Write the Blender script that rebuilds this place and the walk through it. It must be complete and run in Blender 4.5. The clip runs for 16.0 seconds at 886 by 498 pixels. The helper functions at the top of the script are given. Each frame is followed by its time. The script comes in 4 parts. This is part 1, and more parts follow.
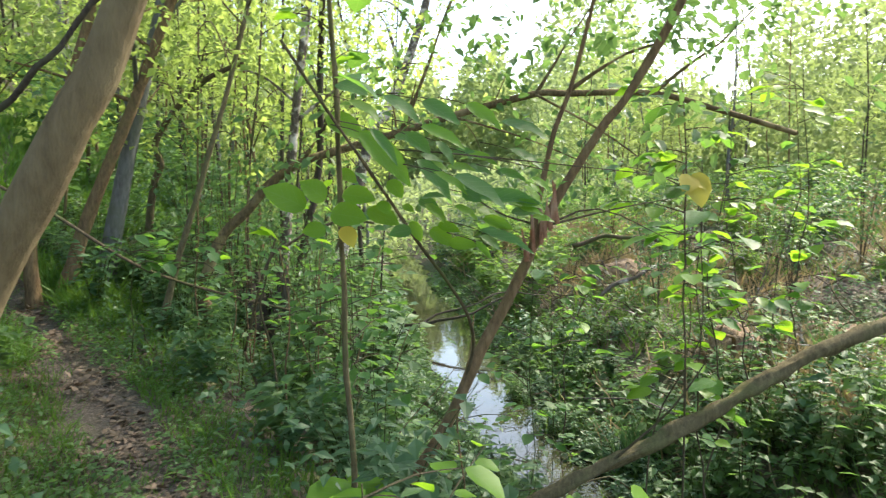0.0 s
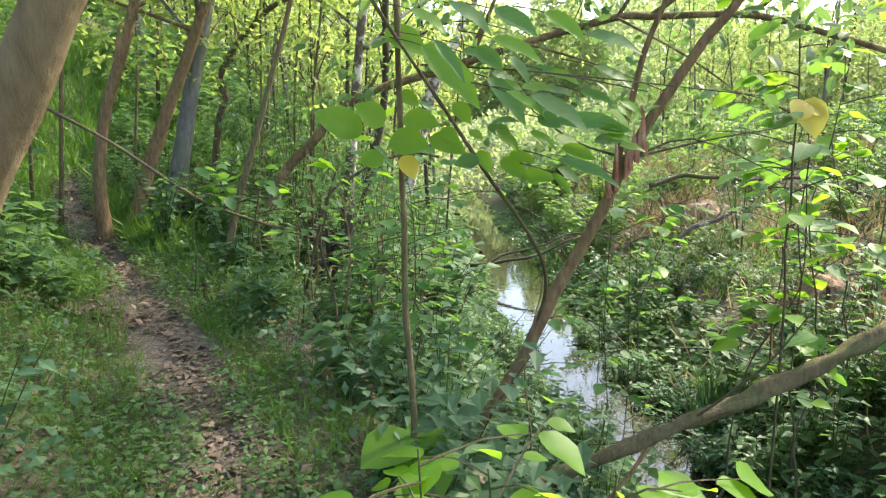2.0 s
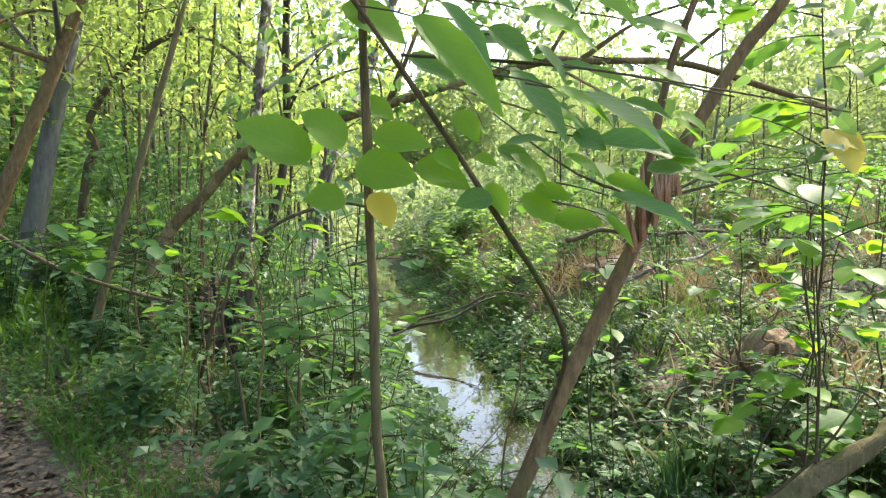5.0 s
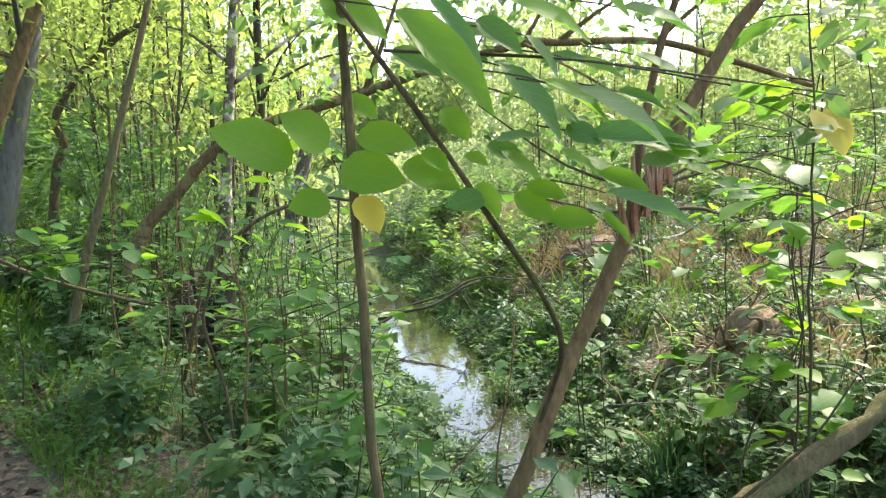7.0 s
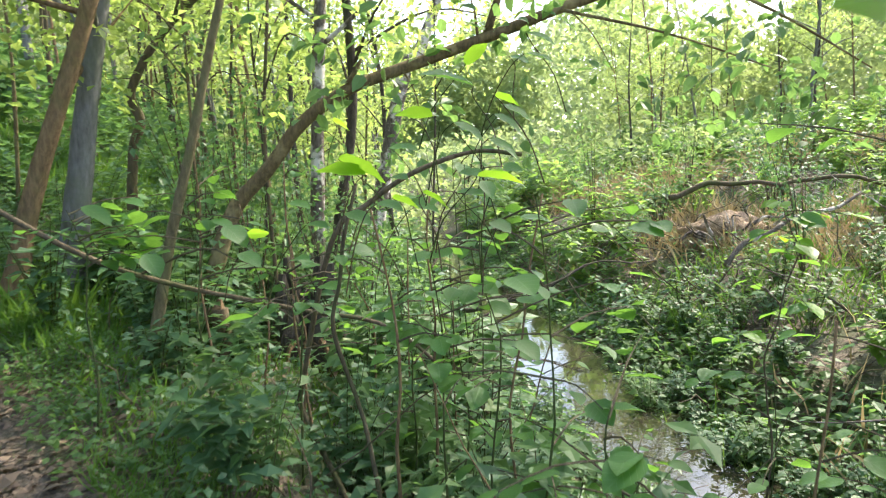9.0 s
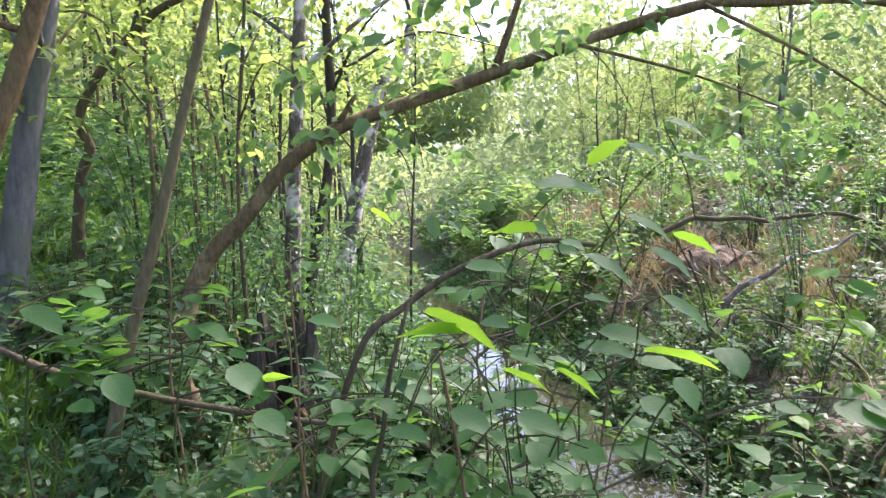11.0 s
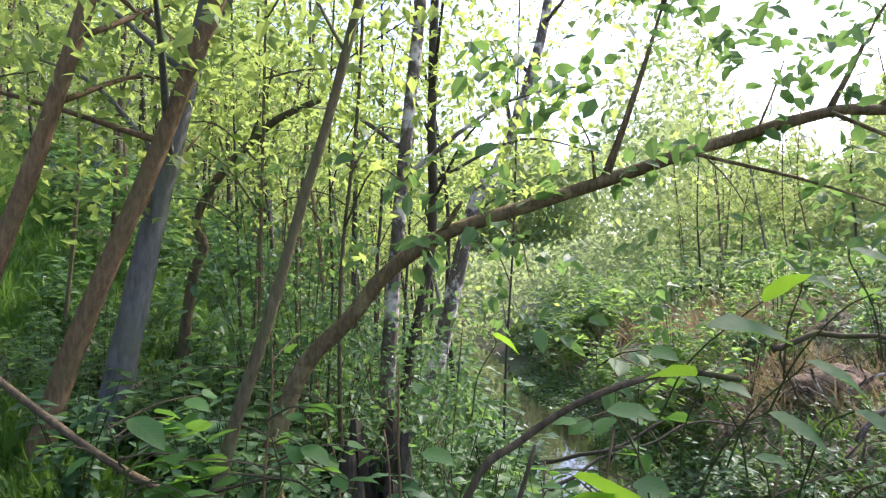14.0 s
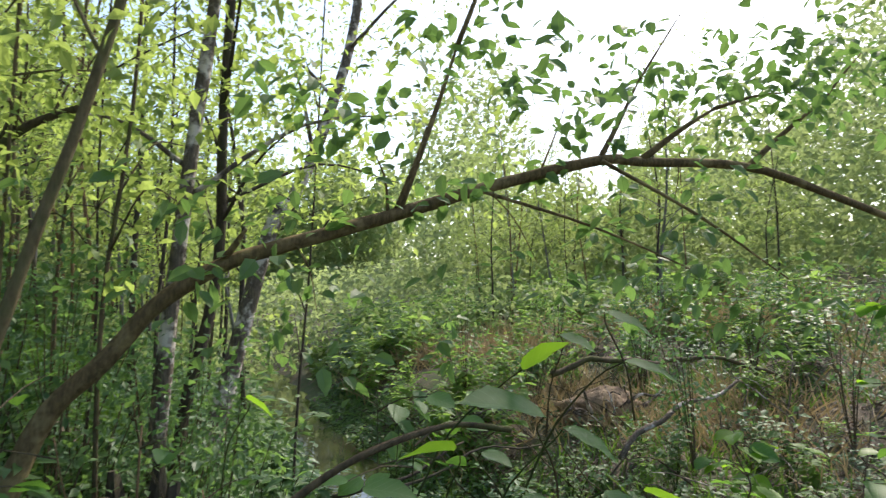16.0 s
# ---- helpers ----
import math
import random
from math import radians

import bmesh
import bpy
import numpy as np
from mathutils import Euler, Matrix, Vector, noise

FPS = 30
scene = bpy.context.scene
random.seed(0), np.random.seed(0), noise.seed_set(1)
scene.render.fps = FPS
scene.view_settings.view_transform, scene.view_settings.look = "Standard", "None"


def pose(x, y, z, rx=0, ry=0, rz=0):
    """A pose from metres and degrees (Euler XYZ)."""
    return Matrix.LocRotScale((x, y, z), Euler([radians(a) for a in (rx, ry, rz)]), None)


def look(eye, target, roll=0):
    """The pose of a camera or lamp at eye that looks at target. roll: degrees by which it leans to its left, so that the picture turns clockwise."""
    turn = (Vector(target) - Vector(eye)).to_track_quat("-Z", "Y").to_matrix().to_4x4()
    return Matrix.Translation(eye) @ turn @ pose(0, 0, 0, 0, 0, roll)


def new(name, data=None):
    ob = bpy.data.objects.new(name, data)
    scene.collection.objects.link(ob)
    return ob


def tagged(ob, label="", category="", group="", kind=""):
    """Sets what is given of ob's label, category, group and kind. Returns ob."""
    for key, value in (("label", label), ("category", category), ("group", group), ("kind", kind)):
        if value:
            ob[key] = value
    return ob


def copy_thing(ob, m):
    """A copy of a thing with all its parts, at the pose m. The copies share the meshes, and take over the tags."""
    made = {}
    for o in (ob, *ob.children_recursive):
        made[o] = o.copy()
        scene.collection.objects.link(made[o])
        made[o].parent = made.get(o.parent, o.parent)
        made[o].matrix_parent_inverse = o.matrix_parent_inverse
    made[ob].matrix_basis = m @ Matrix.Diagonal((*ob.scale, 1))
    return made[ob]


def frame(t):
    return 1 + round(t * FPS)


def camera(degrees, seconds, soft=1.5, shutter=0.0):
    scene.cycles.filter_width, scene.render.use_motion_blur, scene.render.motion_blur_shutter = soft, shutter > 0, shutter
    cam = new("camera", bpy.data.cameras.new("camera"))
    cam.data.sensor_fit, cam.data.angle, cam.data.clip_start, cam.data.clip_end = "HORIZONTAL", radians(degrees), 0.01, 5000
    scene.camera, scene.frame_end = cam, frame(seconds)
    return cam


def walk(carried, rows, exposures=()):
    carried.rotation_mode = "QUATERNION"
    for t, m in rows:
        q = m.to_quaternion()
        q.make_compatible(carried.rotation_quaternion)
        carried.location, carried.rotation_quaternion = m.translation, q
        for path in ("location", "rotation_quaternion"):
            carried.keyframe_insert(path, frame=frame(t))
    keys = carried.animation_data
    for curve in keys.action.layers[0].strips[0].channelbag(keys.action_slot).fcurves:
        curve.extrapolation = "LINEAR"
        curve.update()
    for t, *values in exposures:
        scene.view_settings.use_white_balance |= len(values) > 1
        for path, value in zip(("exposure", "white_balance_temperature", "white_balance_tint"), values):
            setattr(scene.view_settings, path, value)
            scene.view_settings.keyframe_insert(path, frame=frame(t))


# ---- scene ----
cam = camera(67.4, 16.0, soft=1.2, shutter=0.4)
PATH = [
    (0, (0.025, -0.006, 1.615), (0.174, 1.983, 1.471), -0.0),
    (0.5, (0.009, 0.003, 1.609), (0.054, 1.995, 1.444), 1.2),
    (1, (0.000, 0.050, 1.595), (-0.001, 2.034, 1.349), 1.3),
    (1.5, (0.028, 0.156, 1.586), (0.062, 2.139, 1.328), -0.2),
    (2, (0.029, 0.253, 1.572), (-0.021, 2.226, 1.248), 0.2),
    (2.5, (0.024, 0.328, 1.558), (0.006, 2.305, 1.257), -0.4),
    (3, (-0.031, 0.491, 1.481), (0.121, 2.472, 1.252), -0.3),
    (3.5, (-0.145, 0.743, 1.485), (0.053, 2.731, 1.385), -1.1),
    (4, (-0.202, 0.857, 1.486), (0.032, 2.839, 1.356), 1.0),
    (4.2, (-0.215, 0.902, 1.483), (0.034, 2.883, 1.363), 1.1),
    (6.3, (-0.206, 1.068, 1.543), (0.104, 3.033, 1.346), -2.2),
    (6.5, (-0.206, 1.072, 1.542), (0.118, 3.037, 1.358), -2.1),
    (7, (-0.225, 1.086, 1.542), (0.109, 3.048, 1.344), -2.0),
    (7.5, (-0.283, 1.141, 1.536), (-0.081, 3.118, 1.311), -2.3),
    (8, (-0.408, 1.309, 1.505), (-0.384, 3.291, 1.234), -0.7),
    (8.5, (-0.565, 1.800, 1.425), (-0.496, 3.788, 1.215), 0.4),
    (8.7, (-0.564, 1.904, 1.412), (-0.470, 3.889, 1.188), -2.7),
    (10.8, (-0.774, 2.587, 1.654), (-0.477, 4.554, 1.447), -3.6),
    (11, (-0.804, 2.591, 1.677), (-0.517, 4.559, 1.469), -2.8),
    (11.5, (-0.836, 2.637, 1.686), (-0.622, 4.617, 1.506), -1.9),
    (12, (-0.853, 2.669, 1.693), (-0.719, 4.659, 1.541), -1.6),
    (12.5, (-0.857, 2.688, 1.691), (-0.766, 4.679, 1.523), -2.0),
    (13, (-0.863, 2.703, 1.686), (-0.801, 4.695, 1.528), -1.7),
    (13.5, (-0.875, 2.722, 1.710), (-0.857, 4.722, 1.671), -1.5),
    (14, (-0.872, 2.727, 1.732), (-0.837, 4.724, 1.829), -1.2),
    (14.5, (-0.856, 2.738, 1.757), (-0.725, 4.732, 1.834), -0.5),
    (15, (-0.847, 2.743, 1.766), (-0.566, 4.721, 1.855), -1.2),
    (15.5, (-0.805, 2.764, 1.791), (-0.337, 4.705, 1.910), 0.2),
    (16, (-0.769, 2.845, 1.793), (-0.163, 4.744, 1.947), -0.7),
]
walk(cam, [(t, look(eye, target, roll)) for t, eye, target, roll in PATH],
     [(0, 2.0, 7000, 5), (1.5, 2.28, 7000, 8), (2.7, 2.36, 6900, 8), (3.5, 2.12, 6950, 7), (4.2, 2.15, 7000, 7), (6.3, 2.28, 7000, 6), (8, 2.34, 7000, 6), (8.7, 2.42, 6900, 7), (11, 2.25, 6150, 25), (13, 2.25, 6100, 25), (13.5, 2.25, 6150, 25), (14, 1.88, 6200, 22), (15, 1.6, 6500, 18), (15.5, 1.42, 6500, 14), (16, 1.22, 6700, 9)])

# ---- light ----
SUN_ELEVATION, SUN_AZIMUTH = 46.0, 55.0      # azimuth from +y towards +x
world = bpy.data.worlds.new("sky")
scene.world = world
world.use_nodes = True
wn = world.node_tree
sky = wn.nodes.new("ShaderNodeTexSky")
sky.sky_type, sky.sun_disc = "NISHITA", False
sky.sun_elevation, sky.sun_rotation = radians(SUN_ELEVATION), radians(SUN_AZIMUTH)
sky.air_density, sky.dust_density, sky.ozone_density = 1.0, 2.0, 1.0
wn.nodes["Background"].inputs["Strength"].default_value = 0.15
wn.links.new(sky.outputs[0], wn.nodes["Background"].inputs[0])
lamp = bpy.data.lights.new("sun", "SUN")
lamp.energy, lamp.angle, lamp.color = 2.3, radians(1.2), (1.0, 0.93, 0.82)
sun = new("sun", lamp)
e, a = radians(SUN_ELEVATION), radians(SUN_AZIMUTH)
sun.matrix_world = look(Vector((math.sin(a) * math.cos(e), math.cos(a) * math.cos(e), math.sin(e))) * 60, (0, 0, 0))


# ---- materials ----
def material(name):
    m = bpy.data.materials.new(name)
    m.use_nodes = True
    return m, m.node_tree.nodes, m.node_tree.links, m.node_tree.nodes["Principled BSDF"]


def ramp(nodes, links, source, stops):
    r = nodes.new("ShaderNodeValToRGB")
    while len(r.color_ramp.elements) < len(stops):
        r.color_ramp.elements.new(0.5)
    for el, (p, c) in zip(r.color_ramp.elements, stops):
        el.position, el.color = p, (*c, 1)
    links.new(source, r.inputs[0])
    return r.outputs[0]


def noise_tex(nodes, links, scale, detail=4, rough=0.6, stretch=None, vector=None):
    n = nodes.new("ShaderNodeTexNoise")
    n.inputs["Scale"].default_value, n.inputs["Detail"].default_value, n.inputs["Roughness"].default_value = scale, detail, rough
    tc = nodes.new("ShaderNodeTexCoord")
    out = tc.outputs["Object"]
    if stretch:
        mp = nodes.new("ShaderNodeMapping")
        mp.inputs["Scale"].default_value = stretch
        links.new(out, mp.inputs[0])
        out = mp.outputs[0]
    links.new(out, n.inputs["Vector"])
    return n.outputs["Fac"]


def mixed(nodes, links, fac, a, b, blend="MIX"):
    m = nodes.new("ShaderNodeMix")
    m.data_type, m.blend_type = "RGBA", blend
    for sock, v in ((m.inputs["Factor"], fac), (m.inputs["A"], a), (m.inputs["B"], b)):
        if isinstance(v, (int, float)):
            sock.default_value = v
        elif isinstance(v, tuple):
            sock.default_value = (*v, 1)
        else:
            links.new(v, sock)
    return m.outputs["Result"]


def bump(nodes, links, height, bsdf, strength, distance):
    b = nodes.new("ShaderNodeBump")
    b.inputs["Strength"].default_value, b.inputs["Distance"].default_value = strength, distance
    links.new(height, b.inputs["Height"])
    links.new(b.outputs[0], bsdf.inputs["Normal"])


def leaf_material(name, dark, light, glow, through_light=0.45, rough=0.5):
    """A thin leaf: glossy skin over green tissue that lets light through; colour varies leaf by leaf and plant by plant."""
    m, nodes, links, p = material(name)
    geo, info = nodes.new("ShaderNodeNewGeometry"), nodes.new("ShaderNodeObjectInfo")
    add = nodes.new("ShaderNodeMath")
    add.operation = "MULTIPLY_ADD"
    links.new(geo.outputs["Random Per Island"], add.inputs[0])
    add.inputs[1].default_value = 0.7
    half = nodes.new("ShaderNodeMath")
    half.operation = "MULTIPLY"
    links.new(info.outputs["Random"], half.inputs[0])
    half.inputs[1].default_value = 0.3
    links.new(half.outputs[0], add.inputs[2])
    mid = tuple((d + l) / 2 for d, l in zip(dark, light))
    col = ramp(nodes, links, add.outputs[0], [(0.0, dark), (0.5, mid), (0.93, light), (1.0, tuple(min(1, c * k) for c, k in zip(light, (2.0, 1.4, 1.0))))])
    blot = noise_tex(nodes, links, 30, 3)
    col = mixed(nodes, links, blot, col, mixed(nodes, links, 0.5, col, tuple(c * 1.2 for c in light)))
    links.new(col, p.inputs["Base Color"])
    p.inputs["Roughness"].default_value = rough
    p.inputs["Specular IOR Level"].default_value = 0.36
    t = nodes.new("ShaderNodeBsdfTranslucent")
    links.new(mixed(nodes, links, 0.35, glow, col), t.inputs["Color"])
    mix = nodes.new("ShaderNodeMixShader")
    mix.inputs[0].default_value = through_light
    links.new(p.outputs[0], mix.inputs[1])
    links.new(t.outputs[0], mix.inputs[2])
    links.new(mix.outputs[0], nodes["Material Output"].inputs[0])
    return m


def bark_material(name, dark, light, stain, scale=1.0, stain_amount=0.5):
    m, nodes, links, p = material(name)
    ridges = noise_tex(nodes, links, 40 * scale, 6, 0.7, (1, 1, 0.25))
    broad = noise_tex(nodes, links, 4 * scale, 4, 0.65)
    col = ramp(nodes, links, ridges, [(0.3, dark), (0.7, light)])
    patch = ramp(nodes, links, broad, [(0.5, (0, 0, 0)), (0.62, (1, 1, 1))])
    strength = nodes.new("ShaderNodeMath")
    strength.operation = "MULTIPLY"
    links.new(patch, strength.inputs[0])
    strength.inputs[1].default_value = stain_amount
    links.new(mixed(nodes, links, strength.outputs[0], col, stain), p.inputs["Base Color"])
    p.inputs["Roughness"].default_value, p.inputs["Specular IOR Level"].default_value = 0.9, 0.2
    bump(nodes, links, ridges, p, 0.9, 0.012)
    return m


LEAF = leaf_material("green leaf", (0.036, 0.08, 0.03), (0.09, 0.162, 0.056), (0.27, 0.47, 0.1))
# brighter copy of the green leaf: sunlight put into its colour
LEAF_SUNLIT = leaf_material("sunlit-toned leaf", (0.06, 0.13, 0.03), (0.12, 0.22, 0.055), (0.4, 0.6, 0.11), 0.55, 0.5)
LEAF_DARK = leaf_material("dark ground leaf", (0.028, 0.07, 0.032), (0.072, 0.14, 0.062), (0.2, 0.38, 0.09), 0.35, 0.48)
LEAF_CANOPY = leaf_material("canopy leaf", (0.06, 0.115, 0.03), (0.13, 0.205, 0.055), (0.6, 0.74, 0.17), 0.58)
# paler than the near leaves: strong sun and haze put into the colour
LEAF_FAR = leaf_material("far leaf with painted sun and haze", (0.085, 0.135, 0.05), (0.16, 0.225, 0.09), (0.55, 0.66, 0.25), 0.5, 0.5)
LEAF_YELLOW = leaf_material("yellowed leaf", (0.42, 0.33, 0.04), (0.5, 0.42, 0.08), (0.8, 0.65, 0.1), 0.45)


def veined(m, lines=6.0):
    """Rib and side veins, paler and sunk, on a leaf that lies along its own y."""
    nodes, links = m.node_tree.nodes, m.node_tree.links
    p = nodes["Principled BSDF"]
    tc, sep = nodes.new("ShaderNodeTexCoord"), nodes.new("ShaderNodeSeparateXYZ")
    links.new(tc.outputs["Object"], sep.inputs[0])

    def calc(op, a, b):
        n = nodes.new("ShaderNodeMath")
        n.operation = op
        for sock, v in zip(n.inputs, (a, b)):
            if isinstance(v, (int, float)):
                sock.default_value = v
            elif v is not None:
                links.new(v, sock)
        return n.outputs[0]

    off = calc("ABSOLUTE", sep.outputs["X"], None)
    run = calc("FRACT", calc("MULTIPLY", calc("SUBTRACT", sep.outputs["Y"], calc("MULTIPLY", off, 0.9)), lines), None)
    vein = calc("MAXIMUM", calc("LESS_THAN", run, 0.09), calc("LESS_THAN", off, 0.012))
    base = p.inputs["Base Color"].links[0].from_socket
    links.new(mixed(nodes, links, calc("MULTIPLY", vein, 0.45), base, (0.2, 0.32, 0.12)), p.inputs["Base Color"])
    bump(nodes, links, calc("SUBTRACT", 1.0, vein), p, 0.35, 0.003)
    return m


# two copies of the broad leaf: the first has backlight painted into it
BIG_BACKLIT = veined(leaf_material("broad backlit-toned leaf", (0.07, 0.17, 0.02), (0.13, 0.27, 0.025), (0.42, 0.7, 0.04), 0.6, 0.45))
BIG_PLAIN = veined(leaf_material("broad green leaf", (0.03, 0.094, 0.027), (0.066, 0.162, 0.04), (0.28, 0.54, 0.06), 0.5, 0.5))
LITTER = leaf_material("dead leaf", (0.045, 0.03, 0.02), (0.19, 0.135, 0.095), (0.2, 0.12, 0.06), 0.12, 0.7)
GRASS = leaf_material("grass blade", (0.03, 0.085, 0.013), (0.078, 0.165, 0.026), (0.24, 0.43, 0.045), 0.37, 0.5)
BARK_BROWN = bark_material("brown bark", (0.075, 0.046, 0.026), (0.26, 0.168, 0.09), (0.14, 0.115, 0.05))
BARK_TAN = bark_material("smooth tan bark", (0.085, 0.062, 0.034), (0.19, 0.142, 0.08), (0.23, 0.185, 0.11), 0.8, 0.5)
BARK_GREY = bark_material("grey bark", (0.1, 0.096, 0.09), (0.21, 0.203, 0.195), (0.12, 0.13, 0.08), 0.8)
BARK_DARK = bark_material("dark bark", (0.03, 0.024, 0.02), (0.1, 0.078, 0.06), (0.06, 0.065, 0.03))
BARK_MOSSY = bark_material("mossy bark", (0.045, 0.034, 0.022), (0.15, 0.112, 0.066), (0.075, 0.085, 0.028), 1.0, 0.7)
BARK_ARCH = bark_material("patchy arched bark", (0.055, 0.038, 0.02), (0.2, 0.14, 0.068), (0.36, 0.28, 0.14), 1.0, 0.55)
BARK_OLIVE = bark_material("olive brown bark", (0.06, 0.046, 0.024), (0.19, 0.15, 0.08), (0.1, 0.11, 0.04), 1.0, 0.5)
BARK_PALE = bark_material("peeling pale bark", (0.05, 0.038, 0.032), (0.2, 0.16, 0.13), (0.7, 0.62, 0.57), 1.3, 0.9)
WOOD_RAW = bark_material("splintered red wood", (0.17, 0.06, 0.035), (0.42, 0.22, 0.14), (0.5, 0.36, 0.26), 1.2)
TWIG = bark_material("twig bark", (0.05, 0.04, 0.026), (0.13, 0.1, 0.062), (0.06, 0.07, 0.025))
STALK = bark_material("green stalk", (0.03, 0.045, 0.015), (0.08, 0.1, 0.03), (0.09, 0.06, 0.03))

SOIL, nodes, links, p = material("forest soil")
path_mask = nodes.new("ShaderNodeAttribute")
path_mask.attribute_name = "trodden"
fine, coarse, blotch = noise_tex(nodes, links, 55, 5, 0.7), noise_tex(nodes, links, 9, 5, 0.65), noise_tex(nodes, links, 1.3, 4)
litter = ramp(nodes, links, fine, [(0.3, (0.035, 0.025, 0.018)), (0.5, (0.11, 0.08, 0.058)), (0.72, (0.25, 0.19, 0.145))])
moss = ramp(nodes, links, coarse, [(0.3, (0.025, 0.035, 0.012)), (0.7, (0.075, 0.11, 0.025))])
grit = noise_tex(nodes, links, 160, 4, 0.7)
bare = mixed(nodes, links, grit, ramp(nodes, links, coarse, [(0.3, (0.034, 0.026, 0.019)), (0.7, (0.095, 0.076, 0.056))]), ramp(nodes, links, fine, [(0.35, (0.03, 0.024, 0.018)), (0.7, (0.15, 0.12, 0.09))]))
wood_floor = mixed(nodes, links, ramp(nodes, links, blotch, [(0.42, (0, 0, 0)), (0.6, (1, 1, 1))]), litter, moss)
links.new(mixed(nodes, links, path_mask.outputs["Fac"], wood_floor, mixed(nodes, links, fine, bare, litter)), p.inputs["Base Color"])
p.inputs["Roughness"].default_value = 0.9
bump(nodes, links, fine, p, 0.8, 0.02)

CLAY, nodes, links, p = material("bare clay bank")
links.new(ramp(nodes, links, noise_tex(nodes, links, 14, 6, 0.7), [(0.3, (0.12, 0.075, 0.045)), (0.7, (0.4, 0.28, 0.18))]), p.inputs["Base Color"])
p.inputs["Roughness"].default_value = 0.95
bump(nodes, links, noise_tex(nodes, links, 20, 6, 0.7), p, 0.9, 0.04)

WATER, nodes, links, p = material("stream water")
links.new(ramp(nodes, links, noise_tex(nodes, links, 1.2), [(0.3, (0.015, 0.014, 0.01)), (0.7, (0.04, 0.034, 0.024))]), p.inputs["Base Color"])
p.inputs["Roughness"].default_value, p.inputs["Specular IOR Level"].default_value, p.inputs["IOR"].default_value = 0.015, 1.0, 1.36
bump(nodes, links, noise_tex(nodes, links, 6, 3), p, 0.06, 0.02)


# ---- geometry helpers ----
def mesh_of(name, verts, faces, mat, smooth=False):
    me = bpy.data.meshes.new(name)
    me.from_pydata(verts, [], faces)
    me.materials.append(mat)
    if smooth:
        me.polygons.foreach_set("use_smooth", [True] * len(me.polygons))
    me.update()
    return me


def part(name, me, parent, label=""):
    ob = new(name, me)
    ob.parent = parent
    return tagged(ob, label) if label else ob


def thing(name, label, category, group="", at=(0, 0, 0), kind=""):
    ob = new(name)
    ob.location = at
    return tagged(ob, label, category, group, kind)


def spline(points, steps):
    """A smooth line through a few points, as (place, share of the way)."""
    pts = [Vector(q) for q in points]
    pts = [2 * pts[0] - pts[1], *pts, 2 * pts[-1] - pts[-2]]
    out, n = [], len(pts) - 3
    for i in range(n):
        a, b, c, d = pts[i : i + 4]
        for k in range(steps):
            u = k / steps
            out.append((0.5 * (2 * b + (c - a) * u + (2 * a - 5 * b + 4 * c - d) * u * u + (3 * b - a - 3 * c + d) * u ** 3), (i + u) / n))
    out.append((pts[-2], 1.0))
    return out


def tube(points, r0, r1, sides=8, steps=4, lumps=0.0, flare=0.0):
    """Vertices and faces of a tapered limb along a smooth line, with uneven girth and, at its foot, a flare."""
    line = spline(points, steps)
    verts, faces = [], []
    for i, (c, u) in enumerate(line):
        ahead = (line[min(i + 1, len(line) - 1)][0] - line[max(i - 1, 0)][0]).normalized()
        side = ahead.cross(Vector((0.31, 0.95, 0.07))).normalized()
        other = ahead.cross(side)
        r = r0 + (r1 - r0) * u
        if flare:
            r *= 1 + flare * math.exp(-u * 14)
        for k in range(sides):
            w = 2 * math.pi * k / sides
            d = side * math.cos(w) + other * math.sin(w)
            q = r * (1 + lumps * noise.noise((c + d * 0.15) * 7))
            verts.append(c + d * q)
    for i in range(len(line) - 1):
        for k in range(sides):
            a, b = i * sides + k, i * sides + (k + 1) % sides
            faces.append((a, b, b + sides, a + sides))
    faces += [tuple(range(sides - 1, -1, -1)), tuple(range(len(verts) - sides, len(verts)))]
    return verts, faces


def crooked(g, points, amount):
    """The same line with an uneven kink between its points."""
    pts = [Vector(q) for q in points]
    out = [pts[0]]
    for a, b in zip(pts, pts[1:]):
        L = (b - a).length
        for u in (0.33, 0.67):
            out.append(a.lerp(b, u) + Vector(g.normal(0, amount * L, 3)))
        out.append(b)
    return out


def joined(*pieces):
    verts, faces = [], []
    for v, f in pieces:
        n = len(verts)
        verts += v
        faces += [tuple(i + n for i in face) for face in f]
    return verts, faces


def leaf_shape(rows, droop, fold):
    """A leaf of length 1 along +y, folded along its rib and bent down: rows of (share of length, half width)."""
    verts, faces = [(0, 0, 0)], []
    for y, w in rows:
        z = -droop * y * y
        verts += [(-w, y, z + fold * w), (0, y, z), (w, y, z + fold * w)]
    verts.append((0, 1, -droop))
    n = len(rows)
    faces += [(0, 2, 1), (0, 3, 2)]
    for i in range(n - 1):
        a, b = 1 + 3 * i, 4 + 3 * i
        faces += [(a, a + 1, b), (a + 1, b + 1, b), (a + 1, a + 2, b + 1), (a + 2, b + 2, b + 1)]
    a, tip = 1 + 3 * (n - 1), 3 * n + 1
    faces += [(a, a + 1, tip), (a + 1, a + 2, tip)]
    return np.array(verts, float), np.array(faces)


